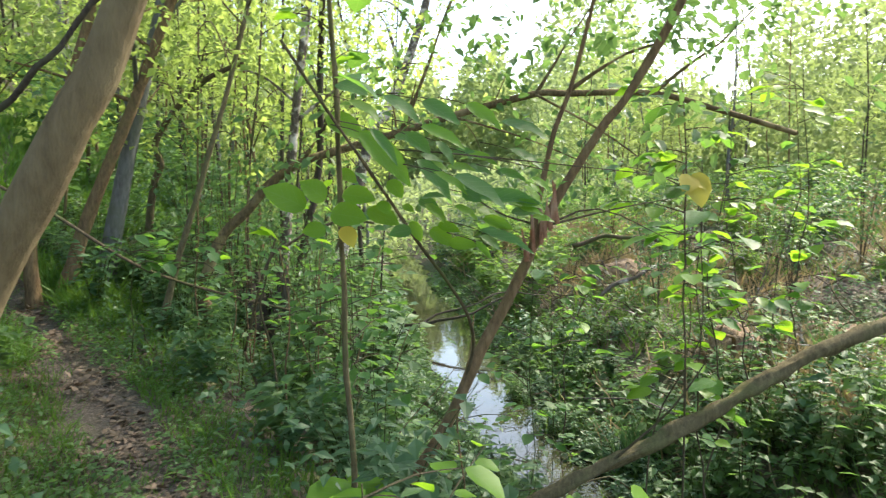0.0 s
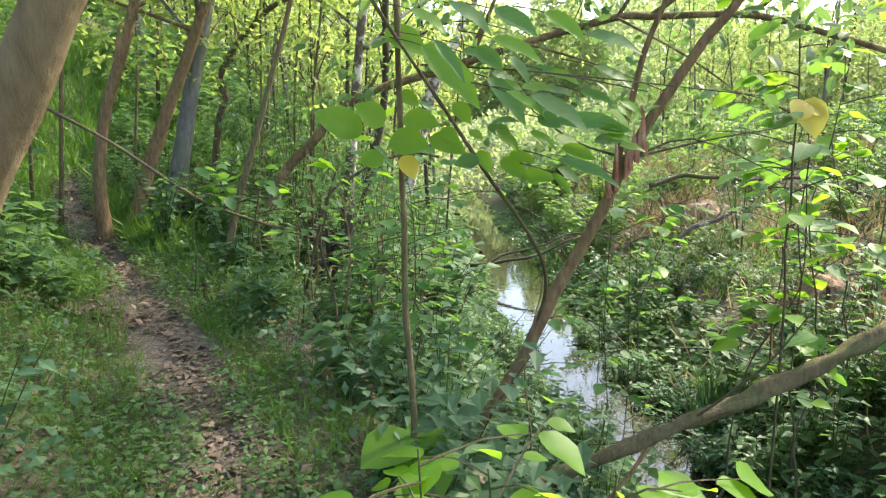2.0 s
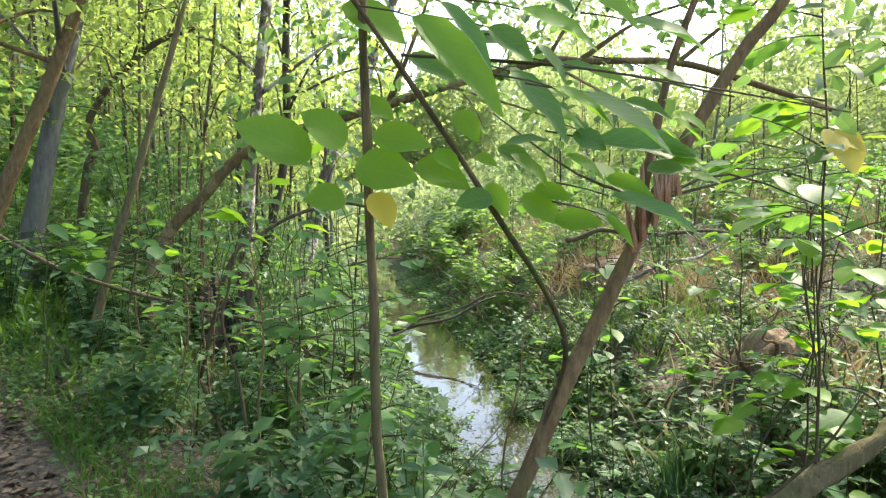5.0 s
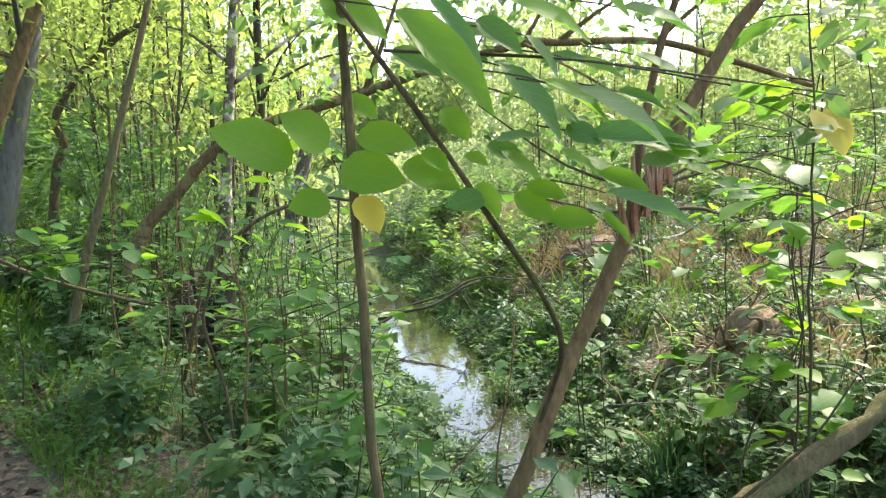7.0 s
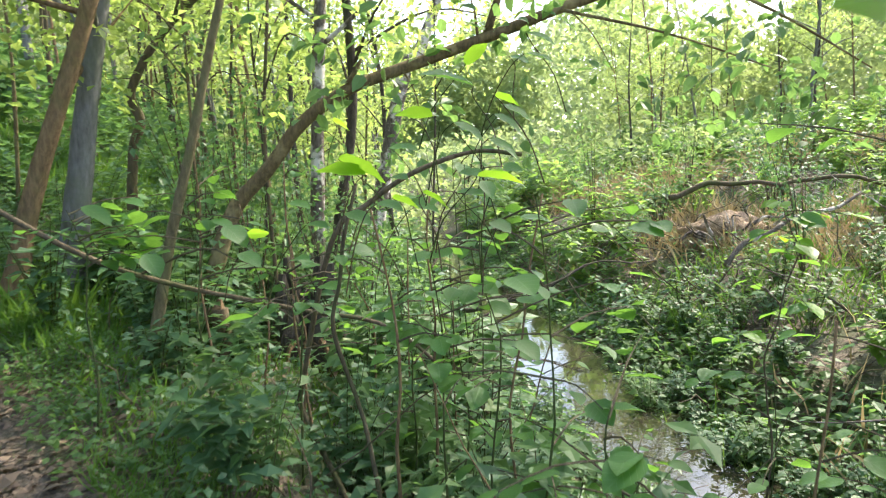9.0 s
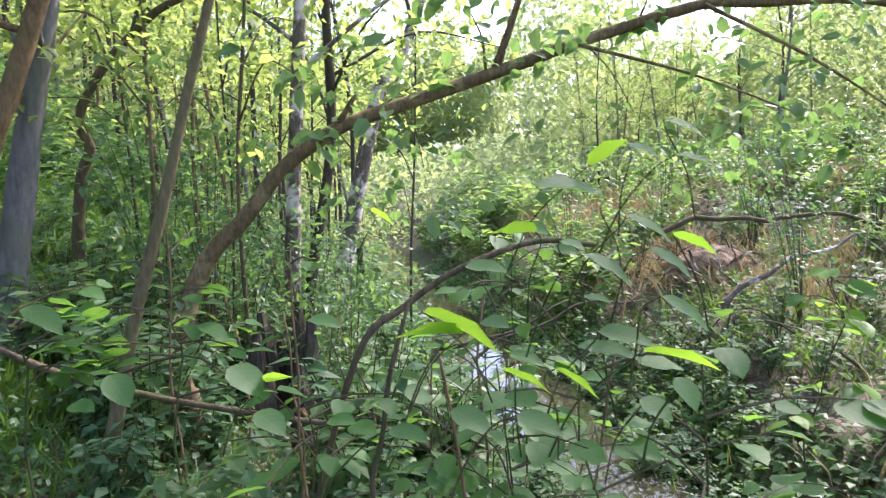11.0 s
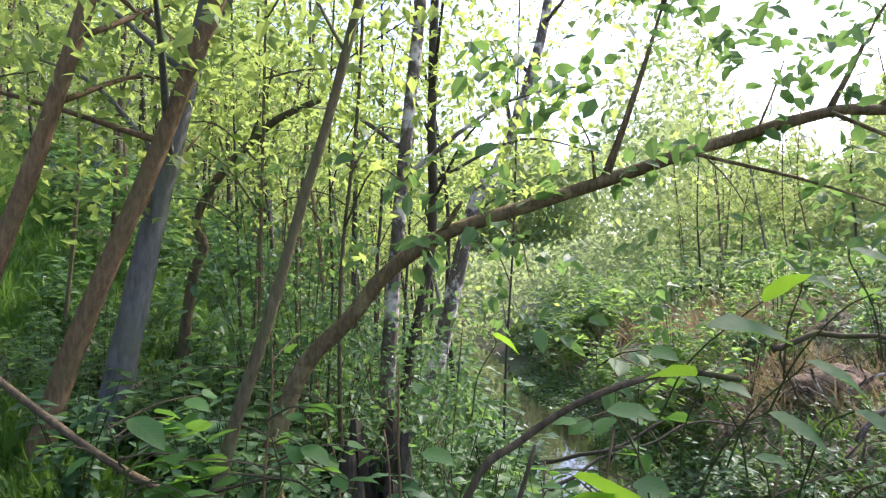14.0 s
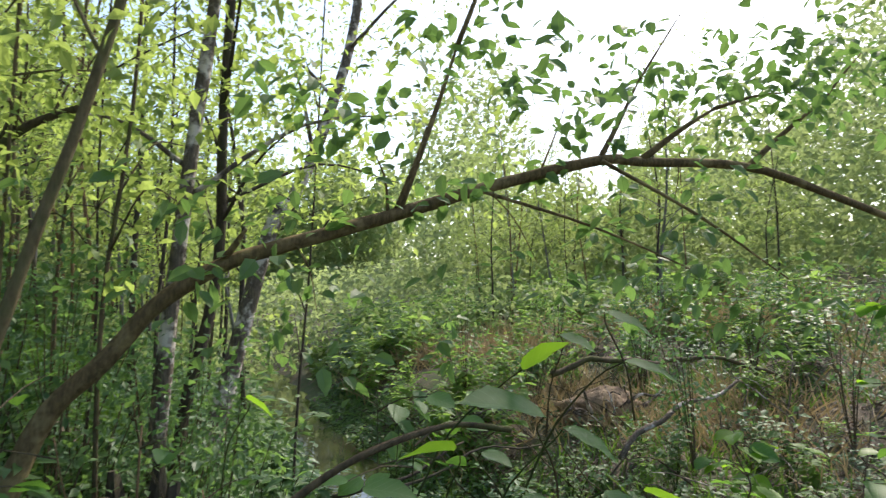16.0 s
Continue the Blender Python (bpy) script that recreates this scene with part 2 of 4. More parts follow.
FINE = leaf_shape([(0.04, 0.15), (0.18, 0.32), (0.4, 0.385), (0.62, 0.345), (0.82, 0.205), (0.94, 0.07)], 0.16, 0.2)
FINE[0][:, 2] += 0.022 * np.sin(FINE[0][:, 1] * 17 + FINE[0][:, 0] * 9) * np.abs(FINE[0][:, 0]) / 0.3
MID = leaf_shape([(0.25, 0.27), (0.65, 0.24)], 0.18, 0.25)
SIMPLE = leaf_shape([(0.42, 0.28)], 0.15, 0.22)
PLAIN = (np.array([(0, 0, 0), (-0.28, 0.45, 0.05), (0.28, 0.45, 0.05), (0, 1, -0.12)], float), np.array([(0, 2, 1), (1, 2, 3)]))
BLADE = (np.array([(-0.022, 0, 0), (0.022, 0, 0), (-0.02, 0.45, 0.02), (0.02, 0.45, 0.02), (0, 1, -0.18)], float), np.array([(0, 1, 2), (1, 3, 2), (2, 3, 4)]))


def leaves(places, ways, ups, lengths, shape):
    """Vertices and triangles of many leaves: each starts at its place, points along its way, and faces up."""
    places, ways, ups, lengths = (np.asarray(q, float) for q in (places, ways, ups, lengths))
    ways = ways / np.linalg.norm(ways, axis=1, keepdims=True)
    across = np.cross(ways, ups)
    across /= np.linalg.norm(across, axis=1, keepdims=True) + 1e-9
    faceup = np.cross(across, ways)
    local, tri = shape
    v = places[:, None] + lengths[:, None, None] * (local[None, :, 0:1] * across[:, None] + local[None, :, 1:2] * ways[:, None] + local[None, :, 2:3] * faceup[:, None])
    f = tri[None] + (np.arange(len(places)) * len(local))[:, None, None]
    return v.reshape(-1, 3), f.reshape(-1, 3)


def stacked(*sets):
    vs, fs, n = [], [], 0
    for v, f in sets:
        vs.append(v)
        fs.append(f + n)
        n += len(v)
    return np.concatenate(vs), np.concatenate(fs)


def facing(rng, n, tilt=0.45):
    """Leaf faces turned up, with some tilt."""
    u = rng.normal(0, tilt, (n, 3))
    u[:, 2] = 1
    return u


# ---- the lie of the land ----
PATH_Y = [-30, -4, 0, 2, 2.8, 3.6, 4.5, 5.3, 6.5, 9, 14, 40]
PATH_X = [2.0, 0.3, -0.15, -0.62, -0.98, -1.5, -2.1, -2.65, -3.7, -5.2, -7.5, -16]
PATH_Z = [-0.4, 0.0, 0.08, 0.2, 0.3, 0.42, 0.5, 0.58, 0.8, 1.2, 1.9, 4]
STREAM_Y = [-40, -3, 2, 4.5, 7, 9, 12, 17, 24, 60]
STREAM_X = [8, 3.2, 1.75, 1.3, 1.05, 1.0, 0.95, 0.55, 0.5, -2]
WATER_Z = -0.6


def smooth(v, lo, hi):
    u = np.clip((v - lo) / (hi - lo), 0, 1)
    return u * u * (3 - 2 * u)


def land(x, y):
    """Height of the ground: hillside, trodden path on a ledge, bank, stream bed, flat far side that rises slowly."""
    x, y = np.asarray(x, float), np.asarray(y, float)
    xp, zp, xs = np.interp(y, PATH_Y, PATH_X), np.interp(y, PATH_Y, PATH_Z), np.interp(y, STREAM_Y, STREAM_X)
    hill = zp + 0.46 * np.maximum(0, xp - 0.45 - x) - 0.012 * np.clip(xp - 0.45 - x, 0, 14) ** 2
    bank = smooth((x - (xp + 0.5)) / np.maximum(xs - 0.2 - (xp + 0.5), 0.4), 0.0, 1.0)
    z = np.where(x < xp + 0.5, hill, zp + (WATER_Z - 0.12 - zp) * bank)
    far = WATER_Z - 0.12 + 0.75 * smooth(x - xs, 0.2, 2.2) + 0.4 * smooth(x - xs, 2.6, 6) + 0.09 * np.maximum(0, x - xs - 4) + 0.07 * np.clip(y - 6.5, 0, 8) * smooth(x - xs, 0.8, 3)
    z = np.where(x > xs, far, z)
    bed = np.exp(-((x - xs) / 0.42) ** 2)
    rough = 0.05 * np.sin(x * 2.3 + 1.7 * np.sin(y * 1.1)) * np.sin(y * 1.9 + x) + 0.02 * np.sin(x * 7.1 + y * 3) * np.sin(y * 6.3 - x * 2)
    trodden = np.exp(-((x - xp) / 0.5) ** 4)
    z = z + 0.28 * np.maximum(0, -x - 0.1 * y - 0.8) * smooth(y, 7, 12)
    return z - 0.06 * bed + rough * (1 - 0.6 * trodden) * (1 - bed) + 0.02 * np.maximum(0, y - 22)


def off_path(x, y):
    return np.abs(x - np.interp(y, PATH_Y, PATH_X))


def off_stream(x, y):
    return np.abs(x - np.interp(y, STREAM_Y, STREAM_X))


def on_land(x, y, sink=0.0):
    return (x, y, float(land(x, y)) - sink)


gx = np.concatenate([-np.geomspace(300, 9.2, 22), np.arange(-9, 9.01, 0.1), np.geomspace(9.2, 300, 22)])
gy = np.concatenate([-np.geomspace(200, 3.2, 18), np.arange(-3, 16.01, 0.1), np.geomspace(16.3, 500, 34)])
X, Y = np.meshgrid(gx, gy)
Z = land(X, Y)
nx, ny = len(gx), len(gy)
idx = np.arange(nx * ny).reshape(ny, nx)
quads = np.stack([idx[:-1, :-1], idx[:-1, 1:], idx[1:, 1:], idx[1:, :-1]], -1).reshape(-1, 4)
me = mesh_of("ground", np.stack([X, Y, Z], -1).reshape(-1, 3), quads, SOIL, True)
attr = me.attributes.new("trodden", "FLOAT", "POINT")
wob = 0.12 * np.sin(Y * 3.1) + 0.1 * np.sin(Y * 7.3 + X * 4) + 0.06 * np.sin(X * 23 + Y * 17)
attr.data.foreach_set("value", ((1 - smooth(Y, 6.8, 8.6)) * np.exp(-((X - np.interp(Y, PATH_Y, PATH_X) + wob) / (0.24 + 0.16 * smooth(Y, 3, 4.5))) ** 4)).ravel().astype(np.float32))
ground = tagged(new("ground", me), "sloping woodland ground with a trodden dirt path", "ground", kind="structure")

sy = np.arange(-12, 40.1, 0.25)
sx = np.interp(sy, STREAM_Y, STREAM_X)
half = 0.52 + 0.06 * np.sin(sy * 1.3) + 0.08 * np.sin(sy * 3.7)
wv = [(x + s * h, y, WATER_Z) for x, y, h in zip(sx, sy, half) for s in (-1, 1)]
wf = [(2 * i, 2 * i + 1, 2 * i + 3, 2 * i + 2) for i in range(len(sy) - 1)]
tagged(new("stream_water", mesh_of("stream_water", wv, wf, WATER, True)), "shallow still stream reflecting the bright sky", "stream", kind="structure")


# ---- trees ----
def crown_of(rng, line_ends, count, spread, size, shape=MID):
    """Leaves in loose sprays round the ends of limbs."""
    ends = np.array(line_ends)
    pick = rng.integers(0, len(ends), count // 9 + 1)
    hub = ends[pick] + rng.normal(0, spread, (len(pick), 3)) * (1, 1, 0.6)
    way = rng.normal(0, 1, (len(pick), 3)) * (1, 1, 0.35)
    n = np.repeat(np.arange(len(pick)), 9)
    along = rng.uniform(-0.25, 0.25, len(n))
    places = hub[n] + way[n] * along[:, None] + rng.normal(0, 0.05, (len(n), 3))
    ways = way[n] * np.sign(along)[:, None] * 0.6 + rng.normal(0, 0.7, (len(n), 3)) + (0, 0, -0.25)
    return leaves(places, ways, facing(rng, len(n), 0.5), size * rng.uniform(0.6, 1.15, len(n)), shape)


def tree(name, label, points, r0, r1, mat, seed, crown=2200, limbs=7, start=0.45, reach=1.6, leaf=0.1, leafmat=None, flare=0.35, sides=10, group="", stubs=(), spread=0.45, shape=SIMPLE):
    """A tree: a trunk along a few points, limbs from its upper part, and a crown of many leaves."""
    rng = np.random.default_rng(seed)
    base = Vector(points[0])
    rel = [Vector(q) - base for q in points]
    root = thing(name, label, "tree", group, base)
    part("trunk", mesh_of("trunk", *tube(rel, r0, r1, sides, 5, 0.13, flare), mat, True), root)
    line = spline(rel, 8)
    ends = []
    for k in range(limbs):
        u = start + (1 - start) * (k + rng.random()) / limbs
        c = line[min(int(u * len(line)), len(line) - 1)][0]
        w = rng.uniform(0, 2 * math.pi)
        d = Vector((math.cos(w), math.sin(w), rng.uniform(0.2, 0.9))).normalized() * reach * rng.uniform(0.6, 1.2)
        mid = c + d * 0.5 + Vector((0, 0, rng.uniform(0.0, 0.25)))
        r = (r0 + (r1 - r0) * u) * 0.42
        part("branch", mesh_of("branch", *tube([c, mid, c + d], max(r, 0.008), 0.004, 6, 4, 0.15), mat, True), root)
        ends += [mid, c + d, c + d * 0.75]
    for c, d, r in stubs:
        c, d = Vector(c) - base, Vector(d) - base
        part("branch", mesh_of("branch", *tube([c, (c + d) / 2 + Vector((0.02, 0, 0.03)), d], r, r * 0.35, 7, 4, 0.2), mat, True), root)
        ends += [d]
    if crown:
        part("crown", mesh_of("crown", *crown_of(rng, [tuple(q) for q in ends], crown, spread, leaf, shape), leafmat or LEAF_CANOPY), root)
    return root


def up_from(x, y, *rest, sink=0.1):
    return [on_land(x, y, sink), *rest]


tree("leaning_tree", "smooth tan leaning tree trunk beside the dirt path", up_from(-1.02, 1.2, (-0.77, 1.17, 1.2), (-0.535, 1.15, 1.69), (-0.41, 1.15, 1.95), (-0.1, 1.1, 2.8), (0.2, 0.9, 4.6)), 0.043, 0.026, BARK_TAN, 1, 700, 6, 0.7, 1.4)
tree("young_tree", "slim brown tree trunk at the path edge", up_from(-3.1, 6.0, (-3.12, 6.0, 1.2), (-3.02, 6.0, 1.8), (-2.72, 6.0, 2.65), (-2.3, 6.0, 4.2), (-2.1, 6.1, 6.5)), 0.06, 0.03, BARK_BROWN, 2, 1500)
tree("leaning_tree", "reddish brown leaning tree trunk beside a grey one", up_from(-3.02, 6.3, (-2.82, 6.3, 1.3), (-2.6, 6.3, 1.85), (-2.26, 6.3, 2.65), (-1.7, 6.3, 4.2), (-1.2, 6.4, 6.4)), 0.065, 0.035, BARK_BROWN, 3, 1500)
tree("grey_tree", "smooth grey tree trunk with a dark knot", up_from(-2.82, 6.65, (-2.62, 6.65, 1.6), (-2.5, 6.65, 2.13), (-2.36, 6.65, 2.7), (-2.05, 6.7, 4.2), (-1.8, 6.8, 7.0)), 0.085, 0.045, BARK_GREY, 4, 1800, 8)
tree("crooked_tree", "crooked thin grey brown tree on the hillside", up_from(-2.85, 8.0, (-2.82, 8.0, 1.33), (-2.75, 8.0, 1.82), (-2.67, 8.0, 2.04), (-2.73, 8.0, 2.25), (-2.63, 8.0, 2.47), (-2.48, 8.0, 2.68), (-2.25, 8.0, 2.91), (-2.05, 8.0, 3.07), (-1.7, 8.0, 3.22)), 0.046, 0.026, BARK_MOSSY, 5, 500, 4, 0.75, 0.9, 0.09, None, 0.3, 10, "", [((-2.3, 8.0, 2.88), (-2.1, 8.0, 3.5), 0.014), ((-2.48, 8.0, 2.68), (-2.7, 7.9, 3.3), 0.01)])
tree("slender_tree", "slender upright light brown tree stem", up_from(-1.8, 5.2, (-1.62, 5.2, 1.17), (-1.48, 5.2, 1.6), (-1.36, 5.2, 2.0), (-1.18, 5.2, 2.6), (-0.95, 5.3, 3.7), (-0.7, 5.5, 5.6)), 0.026, 0.013, BARK_OLIVE, 6, 1000, 6, 0.62, 1.2)
tree("arched_tree", "mossy arched tree trunk bending low over the stream", up_from(-1.9, 6.35, (-1.62, 6.35, 1.2), (-1.33, 6.35, 1.53), (-1.12, 6.35, 1.78), (-0.8, 6.38, 1.99), (-0.44, 6.42, 2.11), (0.12, 6.45, 2.28), (0.65, 6.45, 2.45), (1.4, 6.45, 2.65), (1.73, 6.45, 2.66), (2.6, 6.5, 2.68), (3.3, 6.5, 2.52), (4.1, 6.5, 2.3)), 0.047, 0.026, BARK_ARCH, 7, 1500, 0, 0.6, 1.2, 0.115, LEAF, 0.4, 12, "",
     [((0.12, 6.45, 2.29), (0.5, 6.5, 3.3), 0.024), ((0.1, 6.45, 2.29), (0.25, 6.3, 2.75), 0.014), ((0.06, 6.44, 2.27), (-0.02, 6.4, 2.6), 0.01), ((-0.8, 6.36, 2.02), (-0.7, 6.3, 2.16), 0.02), ((-0.45, 6.4, 2.1), (-0.35, 6.3, 1.75), 0.006), ((0.65, 6.45, 2.45), (0.9, 6.3, 2.0), 0.006), ((1.0, 6.45, 2.55), (1.15, 6.4, 2.95), 0.008), ((2.0, 6.45, 2.67), (1.9, 6.4, 2.35), 0.005), ((1.42, 6.45, 2.66), (1.75, 6.5, 3.2), 0.02), ((1.72, 6.45, 2.67), (2.3, 6.45, 3.05), 0.026), ((2.3, 6.45, 3.05), (2.9, 6.4, 3.2), 0.014), ((2.6, 6.5, 2.68), (3.3, 6.5, 3.2), 0.024), ((1.4, 6.4, 2.64), (2.5, 6.1, 1.9), 0.014), ((0.6, 6.4, 2.42), (1.9, 6.2, 1.95), 0.012), ((0.5, 6.5, 3.3), (0.8, 6.5, 4.1), 0.018), ((1.75, 6.5, 3.2), (2.1, 6.5, 3.7), 0.01), ((3.3, 6.5, 3.2), (3.7, 6.5, 3.6), 0.012)], spread=0.36, shape=MID)
# added out of view: its crown keeps the sun off bush and path
tree("overhanging_tree", "unseen tall tree, added so its crown shades the near ground", up_from(5.2, 4.6, (5.6, 5.4, 2.4), (5.3, 6.0, 4.4), (4.5, 6.5, 6.2), (3.4, 7.0, 7.4)), 0.1, 0.04, BARK_DARK, 23, 3800, 9, 0.68, 1.7, 0.13, spread=0.6)
tree("birch_tree", "tall tree with peeling pale bark", up_from(-1.3, 7.7, (-1.18, 7.7, 1.5), (-1.1, 7.7, 2.3), (-1.03, 7.7, 2.95), (-0.85, 7.8, 4.6), (-0.7, 8.0, 8.0)), 0.06, 0.04, BARK_PALE, 8, 1800, 8)
tree("thin_tree", "thin dark upright tree behind the arched trunk", up_from(-1.25, 8.25, (-1.1, 8.25, 0.95), (-0.91, 8.25, 1.8), (-0.85, 8.25, 2.4), (-0.84, 8.25, 3.3), (-0.7, 8.3, 6.0)), 0.05, 0.036, BARK_DARK, 9, 1800, 7)
tree("birch_tree", "leaning tree with pale flaking bark", up_from(-1.1, 10.9, (-0.35, 10.9, 2.6), (-0.09, 10.9, 3.0), (0.32, 10.9, 4.0), (0.7, 11, 5.4), (1.0, 11, 8.0)), 0.1, 0.05, BARK_PALE, 10, 1400, 8)

# slim stems between the larger trunks
for n, (x, y, lean, r, h) in enumerate([(-2.0, 7.0, 0.1, 0.014, 6), (-1.75, 7.9, 0.22, 0.012, 6), (-1.45, 6.9, 0.18, 0.016, 6.5), (-3.75, 6.4, 0.35, 0.022, 6), (-2.55, 8.6, -0.1, 0.014, 5.5), (-2.2, 9.3, 0.15, 0.02, 7), (-3.9, 8.2, 0.3, 0.018, 6), (-0.2, 9.6, 0.3, 0.016, 6), (-4.4, 7.0, 0.4, 0.02, 6), (-2.9, 10.2, 0.2, 0.025, 7), (-1.6, 11.5, 0.1, 0.03, 7), (-4.6, 10.5, 0.3, 0.03, 7)]):
    b = on_land(x, y, 0.1)
    wave = 0.05 * math.sin(n * 2.3)
    tree("slim_tree", "slim greenish brown young tree stem on the hillside", [b, (x + lean * 0.3 + wave, y, b[2] + h * 0.25), (x + lean * 0.6 - wave, y + 0.05, b[2] + h * 0.5), (x + lean * 1.2, y + 0.1, b[2] + h)], r, r * 0.5, (BARK_OLIVE, BARK_DARK, BARK_MOSSY)[n % 3], 400 + n, 420, 6, 0.4, 0.8, 0.09, None, 0.2, 7, "slim young trees", (), 0.3, PLAIN)

# the leaning split stem over the stream bank
root = thing("split_tree", "leaning brown stem, torn and splintered at its fork", "tree", at=on_land(-0.07, 2.89, 0.1))
o = root.location
rel = lambda *q: [Vector(v) - o for v in q]  # noqa: E731
part("trunk", mesh_of("trunk", *tube(rel(o, (0.071, 2.867, 0.335), (0.265, 2.867, 0.637), (0.406, 2.878, 0.950), (0.546, 2.900, 1.199), (0.665, 2.900, 1.458), (0.773, 2.878, 1.674), (0.935, 2.867, 1.933), (1.075, 2.846, 2.128), (1.367, 2.846, 2.689), (1.637, 2.954, 3.553)), 0.028, 0.016, 10, 5, 0.25, 0.3), BARK_BROWN, True), root)
part("branch", mesh_of("branch", *tube(rel((0.632, 2.900, 1.372), (0.654, 2.889, 1.555), (0.686, 2.889, 1.717), (0.730, 2.878, 1.922), (0.816, 2.867, 2.171), (0.935, 2.846, 2.689)), 0.016, 0.008, 7, 4, 0.2), BARK_BROWN, True), root)
rng = np.random.default_rng(31)
for k in range(14):
    c = Vector((0.6 + 0.012 * k + rng.uniform(-0.02, 0.015), 2.869 - 0.004 * (k % 3), 1.35 + 0.015 * k)) - o
    part("splinter", mesh_of("splinter", *tube([c, c + Vector((rng.uniform(-0.03, 0.03), rng.uniform(-0.02, 0.01), rng.uniform(0.08, 0.22)))], 0.012, 0.003, 5, 2, 0.3), WOOD_RAW), root, "torn reddish wood")
for d in ((1.367, 3.062, 1.631), (0.233, 3.062, 1.771), (1.205, 2.738, 1.447)):
    part("twig", mesh_of("twig", *tube(rel((0.686, 2.900, 1.501), (0.686 + (d[0] - 0.686) * 0.5, 2.93, 1.58), d), 0.006, 0.002, 5, 3), TWIG), root)
ends = [Vector(q) - o for q in ((1.367, 2.846, 2.689), (1.637, 2.954, 3.337), (0.935, 2.846, 2.689), (1.367, 3.062, 1.933))]
part("crown", mesh_of("crown", *crown_of(rng, [tuple(q) for q in ends], 380, 0.3, 0.09), LEAF), root)

# the fallen log, the fallen pole and the stump
root = thing("fallen_log", "fallen brown log lying up the stream bank", "log", at=(0.44, 3.2, float(land(0.44, 3.2))))
o = root.location
part("trunk", mesh_of("trunk", *tube(rel((0.2, 3.15, -0.1), (0.5, 3.2, 0.0), (0.95, 3.2, 0.21), (1.35, 3.2, 0.4), (1.8, 3.22, 0.62), (2.3, 3.25, 0.86), (3.2, 3.3, 1.15)), 0.029, 0.037, 14, 9, 0.9), BARK_OLIVE, True), root)
part("branch", mesh_of("branch", *tube(rel((1.1, 3.2, 0.28), (1.35, 3.05, 0.6), (1.5, 3.0, 0.85)), 0.008, 0.003, 6, 3), TWIG), root)
part("branch", mesh_of("branch", *tube(rel((0.95, 3.2, 0.2), (0.8, 3.1, 0.05), (0.6, 3.0, -0.12)), 0.012, 0.006, 6, 3), BARK_BROWN), root)
root = thing("fallen_pole", "long thin fallen branch leaning across the undergrowth", "branch", at=on_land(-3.2, 5.2))
o = root.location
part("stem", mesh_of("stem", *tube(rel((-3.2, 5.3, 1.85), (-2.45, 4.95, 1.55), (-1.85, 4.75, 1.22), (-1.5, 4.75, 1.06), (-1.0, 4.8, 0.9), (-0.6, 4.9, 0.75), (-0.2, 5.0, 0.3)), 0.0135, 0.008, 8, 5, 0.2), BARK_MOSSY, True), root)
part("twig", mesh_of("twig", *tube(rel((-1.6, 4.75, 1.1), (-1.3, 4.6, 1.2), (-1.15, 4.5, 1.15)), 0.006, 0.002, 5, 3), TWIG), root)
root = thing("tree_stump", "short brown broken tree stump in the leaves", "stump", at=on_land(-1.6, 5.75, 0.05))
o = root.location
part("trunk", mesh_of("trunk", *tube([Vector((0, 0, 0)), Vector((0.01, 0, 0.2)), Vector((0.02, 0, 0.4))], 0.062, 0.055, 12, 4, 0.5, 0.3), BARK_MOSSY, True), root)
part("broken_top", mesh_of("broken_top", *tube([Vector((0.02, 0, 0.39)), Vector((0.035, 0.01, 0.45))], 0.045, 0.012, 8, 2, 0.6), BARK_BROWN), root)


# ---- saplings with large leaves close to the path ----
BIG_LEAF = mesh_of("leaf", FINE[0], FINE[1], BIG_BACKLIT, True)
BIG_LEAF_PLAIN = mesh_of("leaf", FINE[0], FINE[1], BIG_PLAIN, True)
BIG_LEAF_YELLOW = mesh_of("leaf", FINE[0], FINE[1], LEAF_YELLOW, True)


def big_leaf(root, base, tip, up=(0, 0, 1), me=None, wide=1.0, twig=None):
    """One large leaf from its stalk to its tip, as a part of its plant."""
    base, tip = Vector(base), Vector(tip)
    way = tip - base
    y = way.normalized()
    x = y.cross(Vector(up)).normalized()
    m = Matrix((x, y, x.cross(y))).transposed().to_4x4()
    ob = part("leaf", me or BIG_LEAF, twig or root)
    ob.matrix_basis = Matrix.Translation(base - root.location) @ m @ Matrix.Diagonal((way.length * wide, way.length, way.length, 1))
    return ob


def sapling(name, label, points, r0, r1, seed, count, size, low=0.25, mat=TWIG, leafmesh=None, group="", bend=0.022):
    """A thin stem with side twigs, each twig with its own large leaves."""
    rng = np.random.default_rng(seed)
    root = thing(name, label, "sapling", group, points[0])
    rel_points = [Vector(q) - Vector(points[0]) for q in points]
    bent = crooked(np.random.default_rng(seed + 900), rel_points, bend)
    part("stem", mesh_of("stem", *tube(bent, r0, r1, 7, 2, 0.3), mat, True), root)
    line = spline(bent, 4)
    for k in range(count):
        c = line[int((low + (1 - low) * (k + rng.random()) / count) * (len(line) - 1))][0]
        w = rng.uniform(0, 2 * math.pi)
        d = Vector((math.cos(w), math.sin(w), rng.uniform(-0.1, 0.35))) * rng.uniform(0.12, 0.4)
        twig = part("twig", mesh_of("twig", *tube([c, c + d * 0.5 + Vector((0, 0, 0.02)), c + d], 0.0035, 0.0015, 4, 2), TWIG), root)
        for s in (0.45, 0.8, 1.0):
            q = w + rng.uniform(-1.3, 1.3)
            b = c + d * s
            t = b + Vector((math.cos(q), math.sin(q), rng.uniform(-0.45, 0.1))) * size * rng.uniform(0.6, 1.15)
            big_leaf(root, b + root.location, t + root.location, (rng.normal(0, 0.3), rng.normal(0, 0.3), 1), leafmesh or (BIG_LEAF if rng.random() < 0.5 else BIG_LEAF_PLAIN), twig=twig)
    return root


